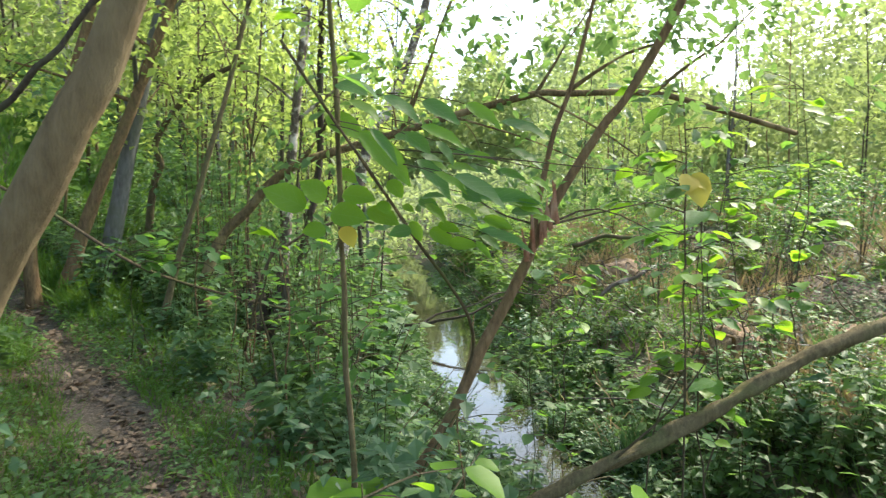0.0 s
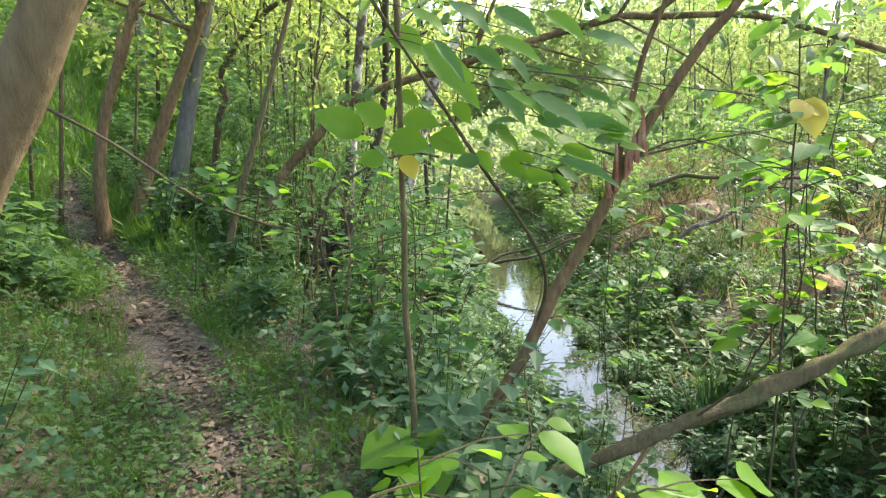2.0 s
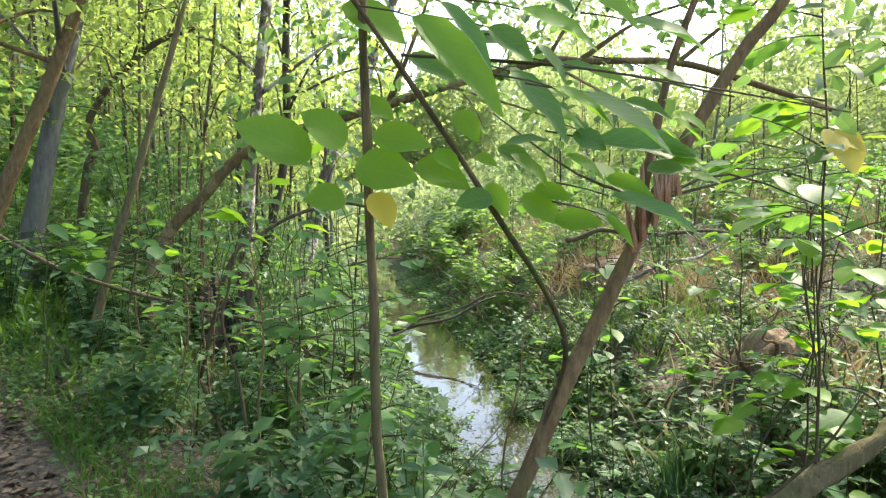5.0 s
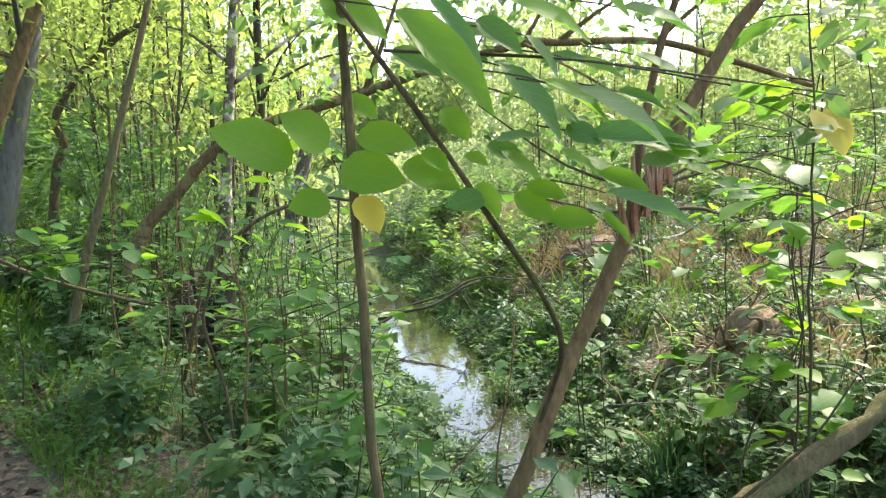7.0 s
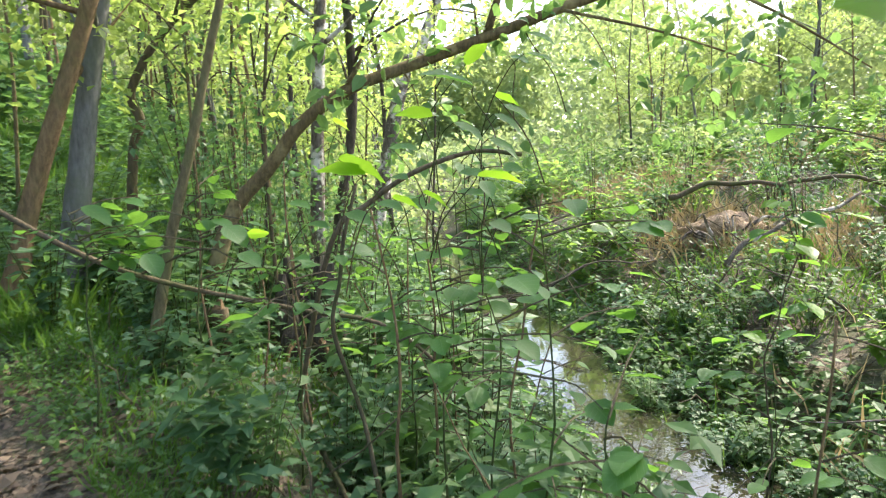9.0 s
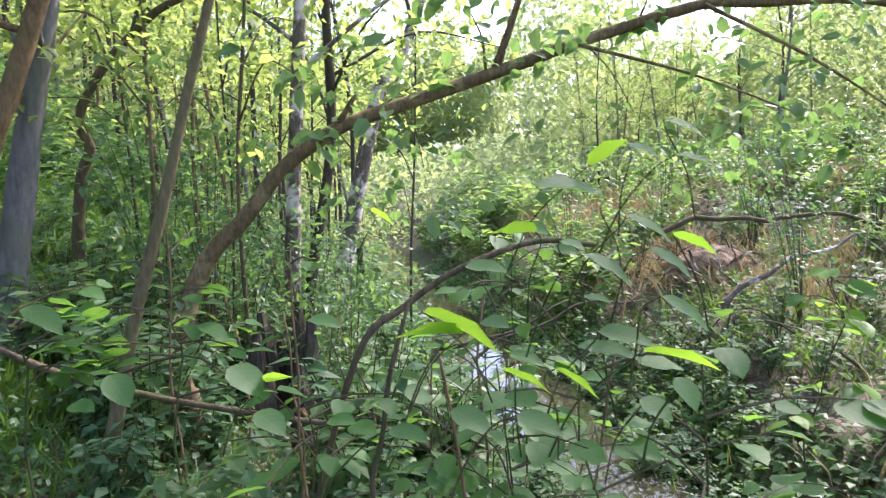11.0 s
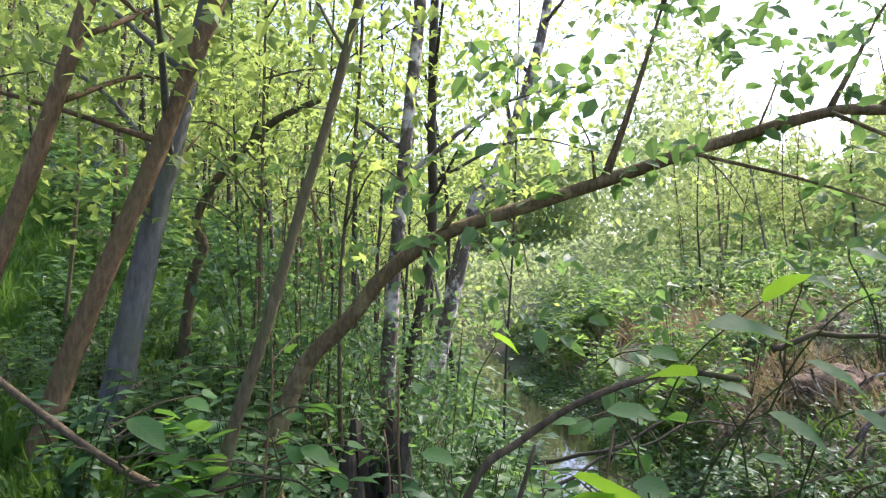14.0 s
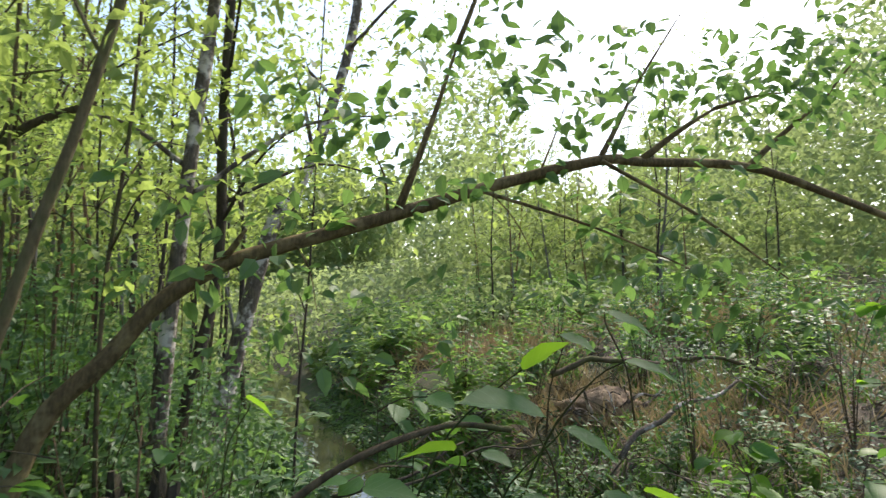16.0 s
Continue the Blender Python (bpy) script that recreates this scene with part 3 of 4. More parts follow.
STEM_LEAVES = [
    ((-0.29, 2.42, 1.59), (-0.43, 2.39, 1.67), 0.95),
    ((-0.22, 2.44, 1.62), (-0.3, 2.41, 1.69), 1.15),
    ((-0.16, 2.46, 1.64), (-0.04, 2.43, 1.63), 0.95),
    ((-0.2, 2.42, 1.57), (-0.07, 2.39, 1.56), 1.10),
    ((-0.22, 2.44, 1.51), (-0.3, 2.41, 1.51), 1.15),
    ((-0.07, 2.46, 1.58), (0.05, 2.43, 1.54), 0.85),
    ((-0.22, 2.52, 1.93), (-0.08, 2.49, 1.86), 0.85),
    ((-0.18, 2.54, 1.73), (-0.11, 2.51, 1.69), 0.90),
]
VINE_LEAVES = [
    ((0.01, 2.42, 1.69), (0.06, 2.39, 1.63), 0.95),
    ((0.09, 2.42, 1.51), (0.01, 2.39, 1.5), 0.85),
    ((0.16, 2.44, 1.51), (0.25, 2.41, 1.46), 0.85),
    ((0.23, 2.42, 1.46), (0.33, 2.39, 1.46), 0.75),
    ((0.28, 2.45, 1.65), (0.35, 2.42, 1.62), 1.00),
    ((0.06, 2.44, 1.6), (0.1, 2.41, 1.58), 0.80),
    ((-0.03, 2.44, 1.61), (0.02, 2.41, 1.57), 0.90),
    ((-0.08, 2.5, 1.82), (0.03, 2.47, 1.77), 0.60),
    ((0.09, 2.46, 1.54), (0.13, 2.43, 1.47), 0.75),
    ((0.19, 2.44, 1.53), (0.27, 2.41, 1.51), 0.70),
    ((0.12, 2.5, 1.62), (0.2, 2.47, 1.59), 0.75),
    ((0.36, 2.46, 1.55), (0.47, 2.43, 1.52), 0.60),
]
VINE_LONG = [
    ((-0.09, 2.3, 1.85), (0.1, 2.27, 1.68), 0.50),
    ((-0.05, 2.2, 1.85), (0.05, 2.17, 1.74), 0.38),
    ((0.23, 2.25, 1.7), (0.42, 2.22, 1.61), 0.55),
    ((0.16, 2.22, 1.71), (0.28, 2.19, 1.65), 0.42),
    ((0.11, 2.34, 1.76), (0.24, 2.31, 1.63), 0.52),
    ((0.07, 2.36, 1.85), (0.16, 2.33, 1.79), 0.75),
    ((0.12, 2.3, 1.87), (0.28, 2.27, 1.81), 0.48),
    ((0.18, 2.4, 1.83), (0.25, 2.37, 1.75), 0.70),
    ((0.33, 2.36, 1.51), (0.54, 2.33, 1.45), 0.34),
    ((0.32, 2.36, 1.47), (0.38, 2.33, 1.41), 0.42),
    ((0.33, 2.45, 1.63), (0.58, 2.42, 1.63), 0.38),
    ((0.03, 2.45, 1.85), (0.16, 2.42, 1.84), 0.60),
]
VINE_TOP = [
    ((-0.13, 2.4, 1.97), (-0.01, 2.37, 1.91), 0.70),
    ((-0.01, 2.35, 1.98), (0.13, 2.32, 1.9), 0.60),
    ((0.13, 2.4, 1.97), (0.27, 2.37, 1.9), 0.60),
    ((0.29, 2.45, 1.97), (0.43, 2.42, 1.89), 0.55),
    ((0.43, 2.5, 1.91), (0.62, 2.47, 1.87), 0.55),
    ((0.46, 2.5, 1.81), (0.6, 2.47, 1.75), 0.55),
    ((0.3, 2.45, 1.79), (0.41, 2.42, 1.76), 0.60),
    ((0.42, 2.5, 1.73), (0.53, 2.47, 1.7), 0.50),
]

BUSH_NEAR = [
    ((-0.69, 3.62, 1.47), (-0.57, 3.58, 1.42), 0.42),
    ((-0.63, 3.62, 1.43), (-0.74, 3.58, 1.46), 0.42),
    ((-0.45, 3.8, 1.57), (-0.55, 3.76, 1.59), 0.42),
    ((-0.35, 3.7, 1.63), (-0.48, 3.66, 1.68), 0.42),
    ((-0.36, 3.75, 1.69), (-0.31, 3.71, 1.74), 0.45),
    ((-0.57, 3.9, 1.5), (-0.49, 3.86, 1.5), 0.50),
    ((-0.32, 3.6, 1.55), (-0.26, 3.56, 1.51), 0.42),
    ((-0.41, 3.6, 1.42), (-0.33, 3.56, 1.41), 0.48),
    ((-0.41, 3.7, 1.37), (-0.3, 3.66, 1.36), 0.35),
    ((-0.51, 3.8, 1.34), (-0.45, 3.76, 1.33), 0.45),
    ((-0.57, 3.6, 1.37), (-0.5, 3.56, 1.35), 0.50),
    ((-0.5, 3.55, 1.38), (-0.44, 3.51, 1.35), 0.45),
]
BUSH_RIGHT = [
    ((-0.38, 3.5, 1.41), (-0.28, 3.46, 1.4), 0.30),
    ((-0.33, 3.5, 1.58), (-0.28, 3.46, 1.56), 0.48),
    ((-0.41, 3.65, 1.54), (-0.34, 3.61, 1.5), 0.42),
    ((-0.34, 3.6, 1.3), (-0.3, 3.56, 1.28), 0.75),
    ((-0.37, 3.9, 1.54), (-0.33, 3.86, 1.53), 0.60),
    ((-0.57, 3.75, 1.42), (-0.53, 3.71, 1.42), 0.75),
    ((-0.36, 3.8, 1.44), (-0.32, 3.76, 1.44), 0.50),
    ((-0.35, 3.5, 1.49), (-0.29, 3.46, 1.45), 0.35),
    ((-0.27, 3.8, 1.59), (-0.19, 3.76, 1.55), 0.42),
    ((-0.19, 3.8, 1.77), (-0.12, 3.76, 1.74), 0.42),
    ((-0.22, 3.7, 1.7), (-0.15, 3.66, 1.68), 0.42),
    ((-0.22, 3.9, 1.73), (-0.17, 3.86, 1.71), 0.55),
]
BUSH_LOW = [
    ((-1.06, 4.0, 1.31), (-0.99, 3.96, 1.26), 0.70),
    ((-0.99, 4.0, 1.27), (-0.93, 3.96, 1.3), 0.60),
    ((-1.0, 3.9, 1.24), (-0.94, 3.86, 1.21), 0.65),
    ((-0.86, 3.9, 1.21), (-0.81, 3.86, 1.22), 0.60),
    ((-0.74, 4.2, 1.61), (-0.68, 4.16, 1.58), 0.55),
    ((-0.67, 3.5, 1.35), (-0.62, 3.46, 1.33), 0.60),
    ((-0.76, 3.5, 1.33), (-0.71, 3.46, 1.33), 0.50),
    ((-0.9, 4.2, 1.36), (-0.83, 4.16, 1.35), 0.55),
    ((-1.44, 4.4, 1.21), (-1.38, 4.36, 1.14), 0.70),
    ((-1.54, 4.4, 1.14), (-1.47, 4.36, 1.14), 0.60),
    ((-1.67, 4.5, 1.39), (-1.56, 4.46, 1.33), 0.50),
    ((-0.6, 3.4, 1.37), (-0.55, 3.36, 1.36), 0.50),
    ((-0.38, 3.4, 1.4), (-0.37, 3.36, 1.37), 0.60),
]

stem = sapling("sapling", "upright dark sapling with broad light green leaves", [on_land(-0.12, 2.5, 0.03), (-0.13, 2.5, 0.6), (-0.16, 2.5, 1.15), (-0.17, 2.5, 1.55), (-0.18, 2.5, 1.98), (-0.22, 2.5, 2.6), (-0.3, 2.55, 3.2)], 0.0132, 0.009, 41, 11, 0.14, 0.66, BARK_OLIVE, bend=0.006)
for b, t, wide in STEM_LEAVES:
    big_leaf(stem, b, t, (0.1, -0.75, 0.55), wide=wide)
big_leaf(stem, (-0.16, 2.49, 1.52), (-0.12, 2.45, 1.45), (0.2, -0.8, 0.4), BIG_LEAF_YELLOW)
for q in ((-0.3, 2.35, 0.5), (0.03, 2.42, 0.48), (-0.02, 2.3, 0.42), (-0.25, 2.6, 0.44), (-0.05, 2.65, 0.5)):
    big_leaf(stem, (-0.13, 2.5, 0.52), q, (0, -0.3, 1), wide=1.2)

vine = thing("bent_sapling", "dark bent sapling with long drooping leaves", "sapling", at=on_land(-0.03, 2.94, 0.02))
o = vine.location
part("stem", mesh_of("stem", *tube(rel(o, (0.23, 2.92, 0.53), (0.36, 2.84, 0.92), (0.335, 2.65, 1.12), (0.25, 2.54, 1.28), (0.125, 2.47, 1.45), (0.01, 2.45, 1.62), (-0.12, 2.45, 1.81), (-0.23, 2.46, 1.97), (-0.38, 2.5, 2.2)), 0.008, 0.006, 7, 6, 0.3), BARK_MOSSY, True), vine)
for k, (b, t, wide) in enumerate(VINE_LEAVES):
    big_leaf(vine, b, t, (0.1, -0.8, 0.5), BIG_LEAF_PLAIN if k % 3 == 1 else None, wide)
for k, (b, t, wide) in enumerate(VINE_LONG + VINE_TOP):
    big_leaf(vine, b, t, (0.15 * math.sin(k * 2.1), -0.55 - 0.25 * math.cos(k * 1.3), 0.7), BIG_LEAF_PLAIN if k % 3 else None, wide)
    end = Vector(b)
    part("twig", mesh_of("twig", *tube(rel((end.x - 0.1, end.y + 0.05, end.z + 0.03), (end.x - 0.04, end.y + 0.02, end.z + 0.015), b), 0.0022, 0.0014, 5, 2), TWIG), vine)
g = np.random.default_rng(63)
for k in range(20):
    b = Vector((g.uniform(0.12, 0.55), 2.45 + g.normal(0, 0.04), 0))
    b.z = 1.72 - 0.25 * b.x + g.normal(0, 0.09)
    big_leaf(vine, b, b + Vector((g.uniform(0.4, 1), g.uniform(-0.3, 0.2), g.uniform(-0.5, 0.1))).normalized() * g.uniform(0.08, 0.13), (g.normal(0, 0.25), -0.5, 0.8), BIG_LEAF_PLAIN if k % 3 == 0 else None, g.uniform(0.6, 0.85))
for b in ((1.04, 2.55), (0.6, 2.35)):
    part("twig", mesh_of("twig", *tube(rel((-0.1, 2.45, 1.81), (0.3, 2.4, 1.78), (b[0], b[1], 1.72)), 0.004, 0.002, 5, 4), TWIG), vine)

for n, (x, y, tilt, h) in enumerate([(1.32, 3.6, 0.4, 2.4), (1.83, 3.6, -0.06, 2.5), (1.97, 3.9, 0.1, 2.5), (2.9, 4.6, 0.1, 2.7), (3.3, 5.4, 0.1, 2.6), (2.5, 4.4, -0.1, 2.5), (2.4, 5.2, 0.1, 2.3), (1.45, 5.6, 0.2, 1.9)]):
    z = float(land(x, y))
    sapling("sapling", "thin sapling with fresh green leaves by the stream", [(x, y, z - 0.03), (x + tilt * 0.35 + 0.07 * math.sin(n * 2.7), y, z + 0.5), (x + tilt * 0.6 - 0.06 * math.sin(n * 1.9 + 1), y + 0.05, z + 1.0), (x + tilt * 0.85 + 0.1 * math.cos(n * 1.7), y, z + 1.6), (x + tilt * 1.2 - 0.12 * math.sin(n * 3.1), y + 0.1, z + h)], 0.007, 0.003, 50 + n, 13, 0.14, 0.5, group="saplings by the stream")

for n, (x, y, h) in enumerate([(-0.05, 1.5, 0.97), (0.33, 1.45, 0.95), (0.1, 1.75, 0.8)]):
    z = float(land(x, y))
    sapling("sapling", "small seedling with bright green leaves under the path edge", [(x, y + 0.05, z - 0.03), (x + 0.02, y, z + 0.4), (x, y - 0.02, h)], 0.005, 0.002, 90 + n, 6, 0.11, 0.6, STALK, BIG_LEAF, "seedlings under the path edge")

young = sapling("sapling", "thin sapling with green and a few yellowed leaves", [on_land(1.55, 3.25, 0.03), (1.5, 3.22, 0.9), (1.47, 3.2, 1.5), (1.44, 3.2, 2.2)], 0.007, 0.003, 61, 13, 0.14, 0.5)
for q in ((1.42, 3.08, 1.66), (1.56, 3.1, 1.68), (1.5, 3.06, 1.6)):
    big_leaf(young, (1.48, 3.17, 1.74), q, (0, -0.8, 0.5), BIG_LEAF_YELLOW)

bush = thing("leafy_bush", "spreading bush beside the path, its backlit leaves painted brighter", "bush", at=on_land(-0.62, 3.75, 0.02))
o = bush.location
part("stem", mesh_of("stem", *tube(rel(o, (-0.66, 3.95, 0.35), (-0.713, 4.08, 0.66), (-0.78, 4.05, 0.96), (-0.75, 4.05, 1.108), (-0.727, 4.05, 1.243), (-0.675, 4.05, 1.406)), 0.0078, 0.005, 7, 4, 0.5), TWIG, True), bush)
part("branch", mesh_of("branch", *tube(rel((-0.98, 4.5, 0.6), (-0.8, 4.38, 1.2), (-0.66, 4.4, 1.33), (-0.49, 4.4, 1.43), (-0.27, 4.4, 1.49), (-0.1, 4.4, 1.47)), 0.010, 0.007, 8, 5, 0.45), BARK_MOSSY, True), bush)
part("branch", mesh_of("branch", *tube(rel(o, (-0.8, 4.2, 0.35), (-0.98, 4.5, 0.6)), 0.009, 0.010, 8, 5, 0.25), BARK_MOSSY, True), bush)
# the listed leaves get the brighter copy, coloured as if lit from behind
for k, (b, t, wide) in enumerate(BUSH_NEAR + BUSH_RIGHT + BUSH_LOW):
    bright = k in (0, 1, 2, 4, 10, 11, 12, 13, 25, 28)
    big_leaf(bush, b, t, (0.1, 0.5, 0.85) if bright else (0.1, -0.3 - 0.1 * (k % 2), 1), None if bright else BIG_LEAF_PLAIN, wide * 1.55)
    near = Vector(b)
    w = k * 2.4
    part("twig", mesh_of("twig", *tube(rel((near.x + 0.13 * math.cos(w), near.y + 0.12, near.z - 0.2), (near.x + 0.09 * math.cos(w), near.y + 0.08, near.z - 0.1), (near.x + 0.03 * math.cos(w + 0.6), near.y + 0.03, near.z - 0.025), b), 0.002, 0.001, 5, 3), BARK_MOSSY if k % 2 else STALK), bush)
for n, (x, y, h) in enumerate([(-0.25, 3.65, 1.35), (0.3, 4.6, 0.3), (-0.3, 4.7, 1.45), (-0.35, 3.95, 1.3), (0.8, 3.75, 1.5), (-0.3, 5.2, 1.5), (-0.15, 5.5, 1.3), (-0.6, 4.5, 1.0), (-1.35, 4.6, 1.38), (-1.75, 4.55, 1.38), (-0.95, 4.25, 1.15), (-0.2, 3.3, 0.95), (0.95, 3.95, 1.1), (-0.12, 3.6, 0.75), (0.95, 4.7, 0.55), (-0.4, 4.4, 1.2), (-0.5, 4.1, 1.25)]):
    z = float(land(x, y))
    sapling("sapling", "low spreading sapling with broad green leaves", [(x, y, z - 0.03), (x + 0.05, y, z + h * 0.5), (x + 0.02, y - 0.05, h)], 0.0048, 0.0016, 70 + n, 9, 0.085, 0.4, STALK, BIG_LEAF_PLAIN, group="saplings round the bush")

# bare thin stems standing in the undergrowth
g = np.random.default_rng(71)
for n, (x, y) in enumerate([(-0.62, 3.9), (-0.5, 4.35), (-0.9, 4.6), (-1.05, 5.0), (-0.35, 5.3), (-1.3, 5.5), (-0.75, 5.6), (0.05, 5.1), (-0.2, 4.3), (0.45, 3.5), (-0.55, 4.9), (-1.5, 5.3)]):
    z = float(land(x, y))
    h = g.uniform(0.9, 1.5)
    sapling("sapling", "thin bare reddish brown sapling stem in the undergrowth", [(x, y, z - 0.03), (x + g.normal(0, 0.06), y, z + h * 0.5), (x + g.normal(0, 0.12), y, z + h)], 0.0065, 0.003, 500 + n, 2, 0.07, 0.5, BARK_BROWN, BIG_LEAF_PLAIN, "bare thin stems")

# ---- woods ----
rng = np.random.default_rng(5)
kinds = []
for k in range(5):
    pts = [(0, 0, -0.2), (rng.uniform(-0.1, 0.1), 0, 1.5), (rng.uniform(-0.3, 0.3), rng.uniform(-0.2, 0.2), 3.5), (rng.uniform(-0.6, 0.6), 0.2, 6.5)]
    kinds.append(tree("thin_tree", "thin woodland tree with a light green crown", pts, (0.035, 0.05, 0.03, 0.06, 0.045)[k], 0.015, (BARK_BROWN, BARK_DARK, BARK_MOSSY, BARK_GREY, BARK_DARK)[k], 100 + k, 1350, 9, 0.42, 1.2, 0.088, None, 0.2, 7, "thin trees of the wood", (), 0.5, PLAIN))
spots = []
while len(spots) < 120:
    x, y = rng.uniform(-13, 13), rng.uniform(7.5, 30)
    if off_stream(x, y) < 1.2 or off_path(x, y) < 0.9 or (-3.8 < x < 4 and y < 10) or abs(x) > 0.75 * y + 1 or (x > 0.8 * y and rng.random() < 0.6):
        continue
    if -0.02 < x / y < 0.8 and (y < 14 or x / y < 0.28 or rng.random() < 0.5):
        continue
    if x < -1 and y < 12.5 and rng.random() < 0.7:
        continue
    if any((x - u) ** 2 + (y - v) ** 2 < 0.5 for u, v in spots):
        continue
    spots.append((x, y))
# unseen trees at the sides and behind, added to shade the near ground
spots += [(-4.2, 2), (-4, 4.2), (-5.5, 6), (-3.5, -1.5), (3.8, -1), (4.6, 1.6), (0.8, -3.5), (-2, -4), (3, -4)]
for n, (x, y) in enumerate(spots):
    m = pose(*on_land(x, y), rng.normal(0, 4), rng.normal(0, 4), rng.uniform(0, 360)) @ Matrix.Scale(rng.uniform(0.75, 1.25) * (0.7 if 0.08 < x / max(y, 1) < 0.8 else 1), 4)
    k = kinds[n % 5]
    if n < 5:
        k.matrix_basis = m
    else:
        c = copy_thing(k, m)
        c.matrix_basis = m

# the wood's far edge, lower where the stream leaves the trees
n = 150000
ang, dist = rng.uniform(-1.15, 1.15, n), 24 + 36 * rng.random(n) ** 1.4
glade = np.abs(ang - 0.09) < 0.15 + 0.03 * np.sin(dist * 0.7)
dist = np.where(glade, 78 + 0.8 * (dist - 24), dist)
fx, fy = np.sin(ang) * dist, np.cos(ang) * dist
top = 8.6 + 1.8 * np.sin(ang * 9) + 1.4 * np.sin(ang * 23 + 1) + 0.8 * np.sin(ang * 61) + 3 * smooth(-ang, 0.0, 0.4) - 2.2 * np.exp(-((ang - 0.46) / 0.2) ** 2)
top = np.where(glade, 14.5 + 2.2 * np.sin(ang * 57) + 1.5 * np.sin(ang * 131), top)
fz = land(fx, fy) + top * rng.random(n) ** 1.15
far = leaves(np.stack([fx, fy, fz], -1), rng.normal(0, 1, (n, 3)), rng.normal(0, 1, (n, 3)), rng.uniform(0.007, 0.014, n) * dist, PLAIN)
tagged(new("far_woods", mesh_of("far_woods", *far, LEAF_FAR)), "distant woodland, sun and haze painted in as pale green", "woods", kind="stuff")


# low scrub on the open ground that the stream comes from
n = 26000
ang, dist = rng.uniform(-0.25, 0.45, n), 17 + 63 * rng.random(n) ** 1.5
fx, fy = np.sin(ang) * dist, np.cos(ang) * dist
keep = off_stream(fx, fy) > np.where(fy < 24, 1.0, 0)
fx, fy, dist = fx[keep], fy[keep], dist[keep]
n = len(fx)
high = (0.5 + 0.025 * dist) * (1 + 0.4 * np.sin(fx * 0.9) * np.sin(fy * 0.6))
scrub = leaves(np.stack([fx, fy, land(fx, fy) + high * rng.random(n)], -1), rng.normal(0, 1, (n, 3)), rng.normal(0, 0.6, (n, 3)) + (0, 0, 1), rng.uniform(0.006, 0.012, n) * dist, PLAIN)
tagged(new("far_scrub", mesh_of("far_scrub", *scrub, LEAF_FAR)), "low scrub along the upper stream, painted pale for sun and haze", "scrub", kind="stuff")


# ---- undergrowth ----
def herb(seed, stems, height, size, shape, per):
    """Leaves and stalks of one low plant."""
    g = np.random.default_rng(seed)
    lv, sv = [], []
    for s in range(stems):
        w, lean = g.uniform(0, 2 * math.pi), g.uniform(0.1, 0.6)
        h = height * g.uniform(0.6, 1.1)
        top = Vector((math.cos(w) * lean * h, math.sin(w) * lean * h, h))
        mid = top * 0.5 + Vector((0, 0, 0.08 * h))
        sv.append(tube([Vector((0, 0, -0.03)), mid, top], 0.004, 0.0015, 3, 2))
        line = spline([(0, 0, 0), mid, top], 8)
        for i in range(per):
            c = line[int((0.25 + 0.75 * i / per) * (len(line) - 1))][0]
            for side in (0, math.pi):
                q = i * 1.57 + side + g.uniform(-0.4, 0.4)
                lv.append((tuple(c), (math.cos(q), math.sin(q), g.uniform(-0.4, 0.25)), size * g.uniform(0.6, 1.2)))
    L = leaves([q[0] for q in lv], [q[1] for q in lv], facing(g, len(lv), 0.26), [q[2] for q in lv], shape)
    return L, joined(*sv)


HERBS = [("nettle", "green nettle with toothed leaves", 0.55, 0.08, LEAF_DARK, 8), ("bramble", "low bramble with dark green leaves", 0.4, 0.072, LEAF_DARK, 7), ("balsam", "soft light green woodland herb", 0.6, 0.098, LEAF, 6), ("dog_mercury", "low dark green woodland herb", 0.3, 0.08, LEAF_DARK, 6)]
protos = []
for k, (name, label, h, size, mat, per) in enumerate(HERBS):
    for v in range(2):
        L, S = herb(200 + 10 * k + v, 8, h, size, SIMPLE, per)
        root = thing(name, label, "plant", "woodland herbs")
        tagged(part("foliage", mesh_of("foliage", *L, mat), root), kind="stuff")
        tagged(part("stalk", mesh_of("stalk", *S, STALK), root), kind="stuff")
        protos.append((root, L))


def free_spot(x, y):
    if 3.8 < y < 6.4 and 0 < x - np.interp(y, PATH_Y, PATH_X) < 1.15 and rng.random() < 0.75:
        return False
    if abs(x + 1.18) < 0.32 and 4.9 < y < 6.9:
        return False
    if 4 < y < 11 and abs(x - 0.3 - 0.13 * (y - 4)) < 0.33 and rng.random() < 0.85:
        return False
    clear = 0.4 if y < 5 else 0.85 if y < 9 else 1.0
    if off_stream(x, y) < clear:
        return False
    return (off_path(x, y) > 0.5 + 0.2 * rng.random()) and off_stream(x, y) > 0.4 and (y > 1.4 or abs(x) > 0.8) and not (x < -0.35 and y < 3.3 and off_path(x, y) < 0.75)


placed = 0
while placed < 520:
    x, y = rng.uniform(-4.5, 4.5), rng.uniform(1.0, 9.0)
    if not free_spot(x, y) or (x < np.interp(y, PATH_Y, PATH_X) and rng.random() < 0.6) or (x > np.interp(y, STREAM_Y, STREAM_X) and rng.random() < (0.5 if y < 5.5 else 0.8)):
        continue
    m = pose(*on_land(x, y), 0, 0, rng.uniform(0, 360)) @ Matrix.Scale(rng.uniform(0.6, 1.25), 4)
    root = protos[placed % 8 if placed < 8 or x < np.interp(y, STREAM_Y, STREAM_X) or rng.random() < 0.25 else 4 + placed % 2][0]
    if placed < 8:
        root.matrix_basis = m
    else:
        copy_thing(root, m).matrix_basis = m
    placed += 1

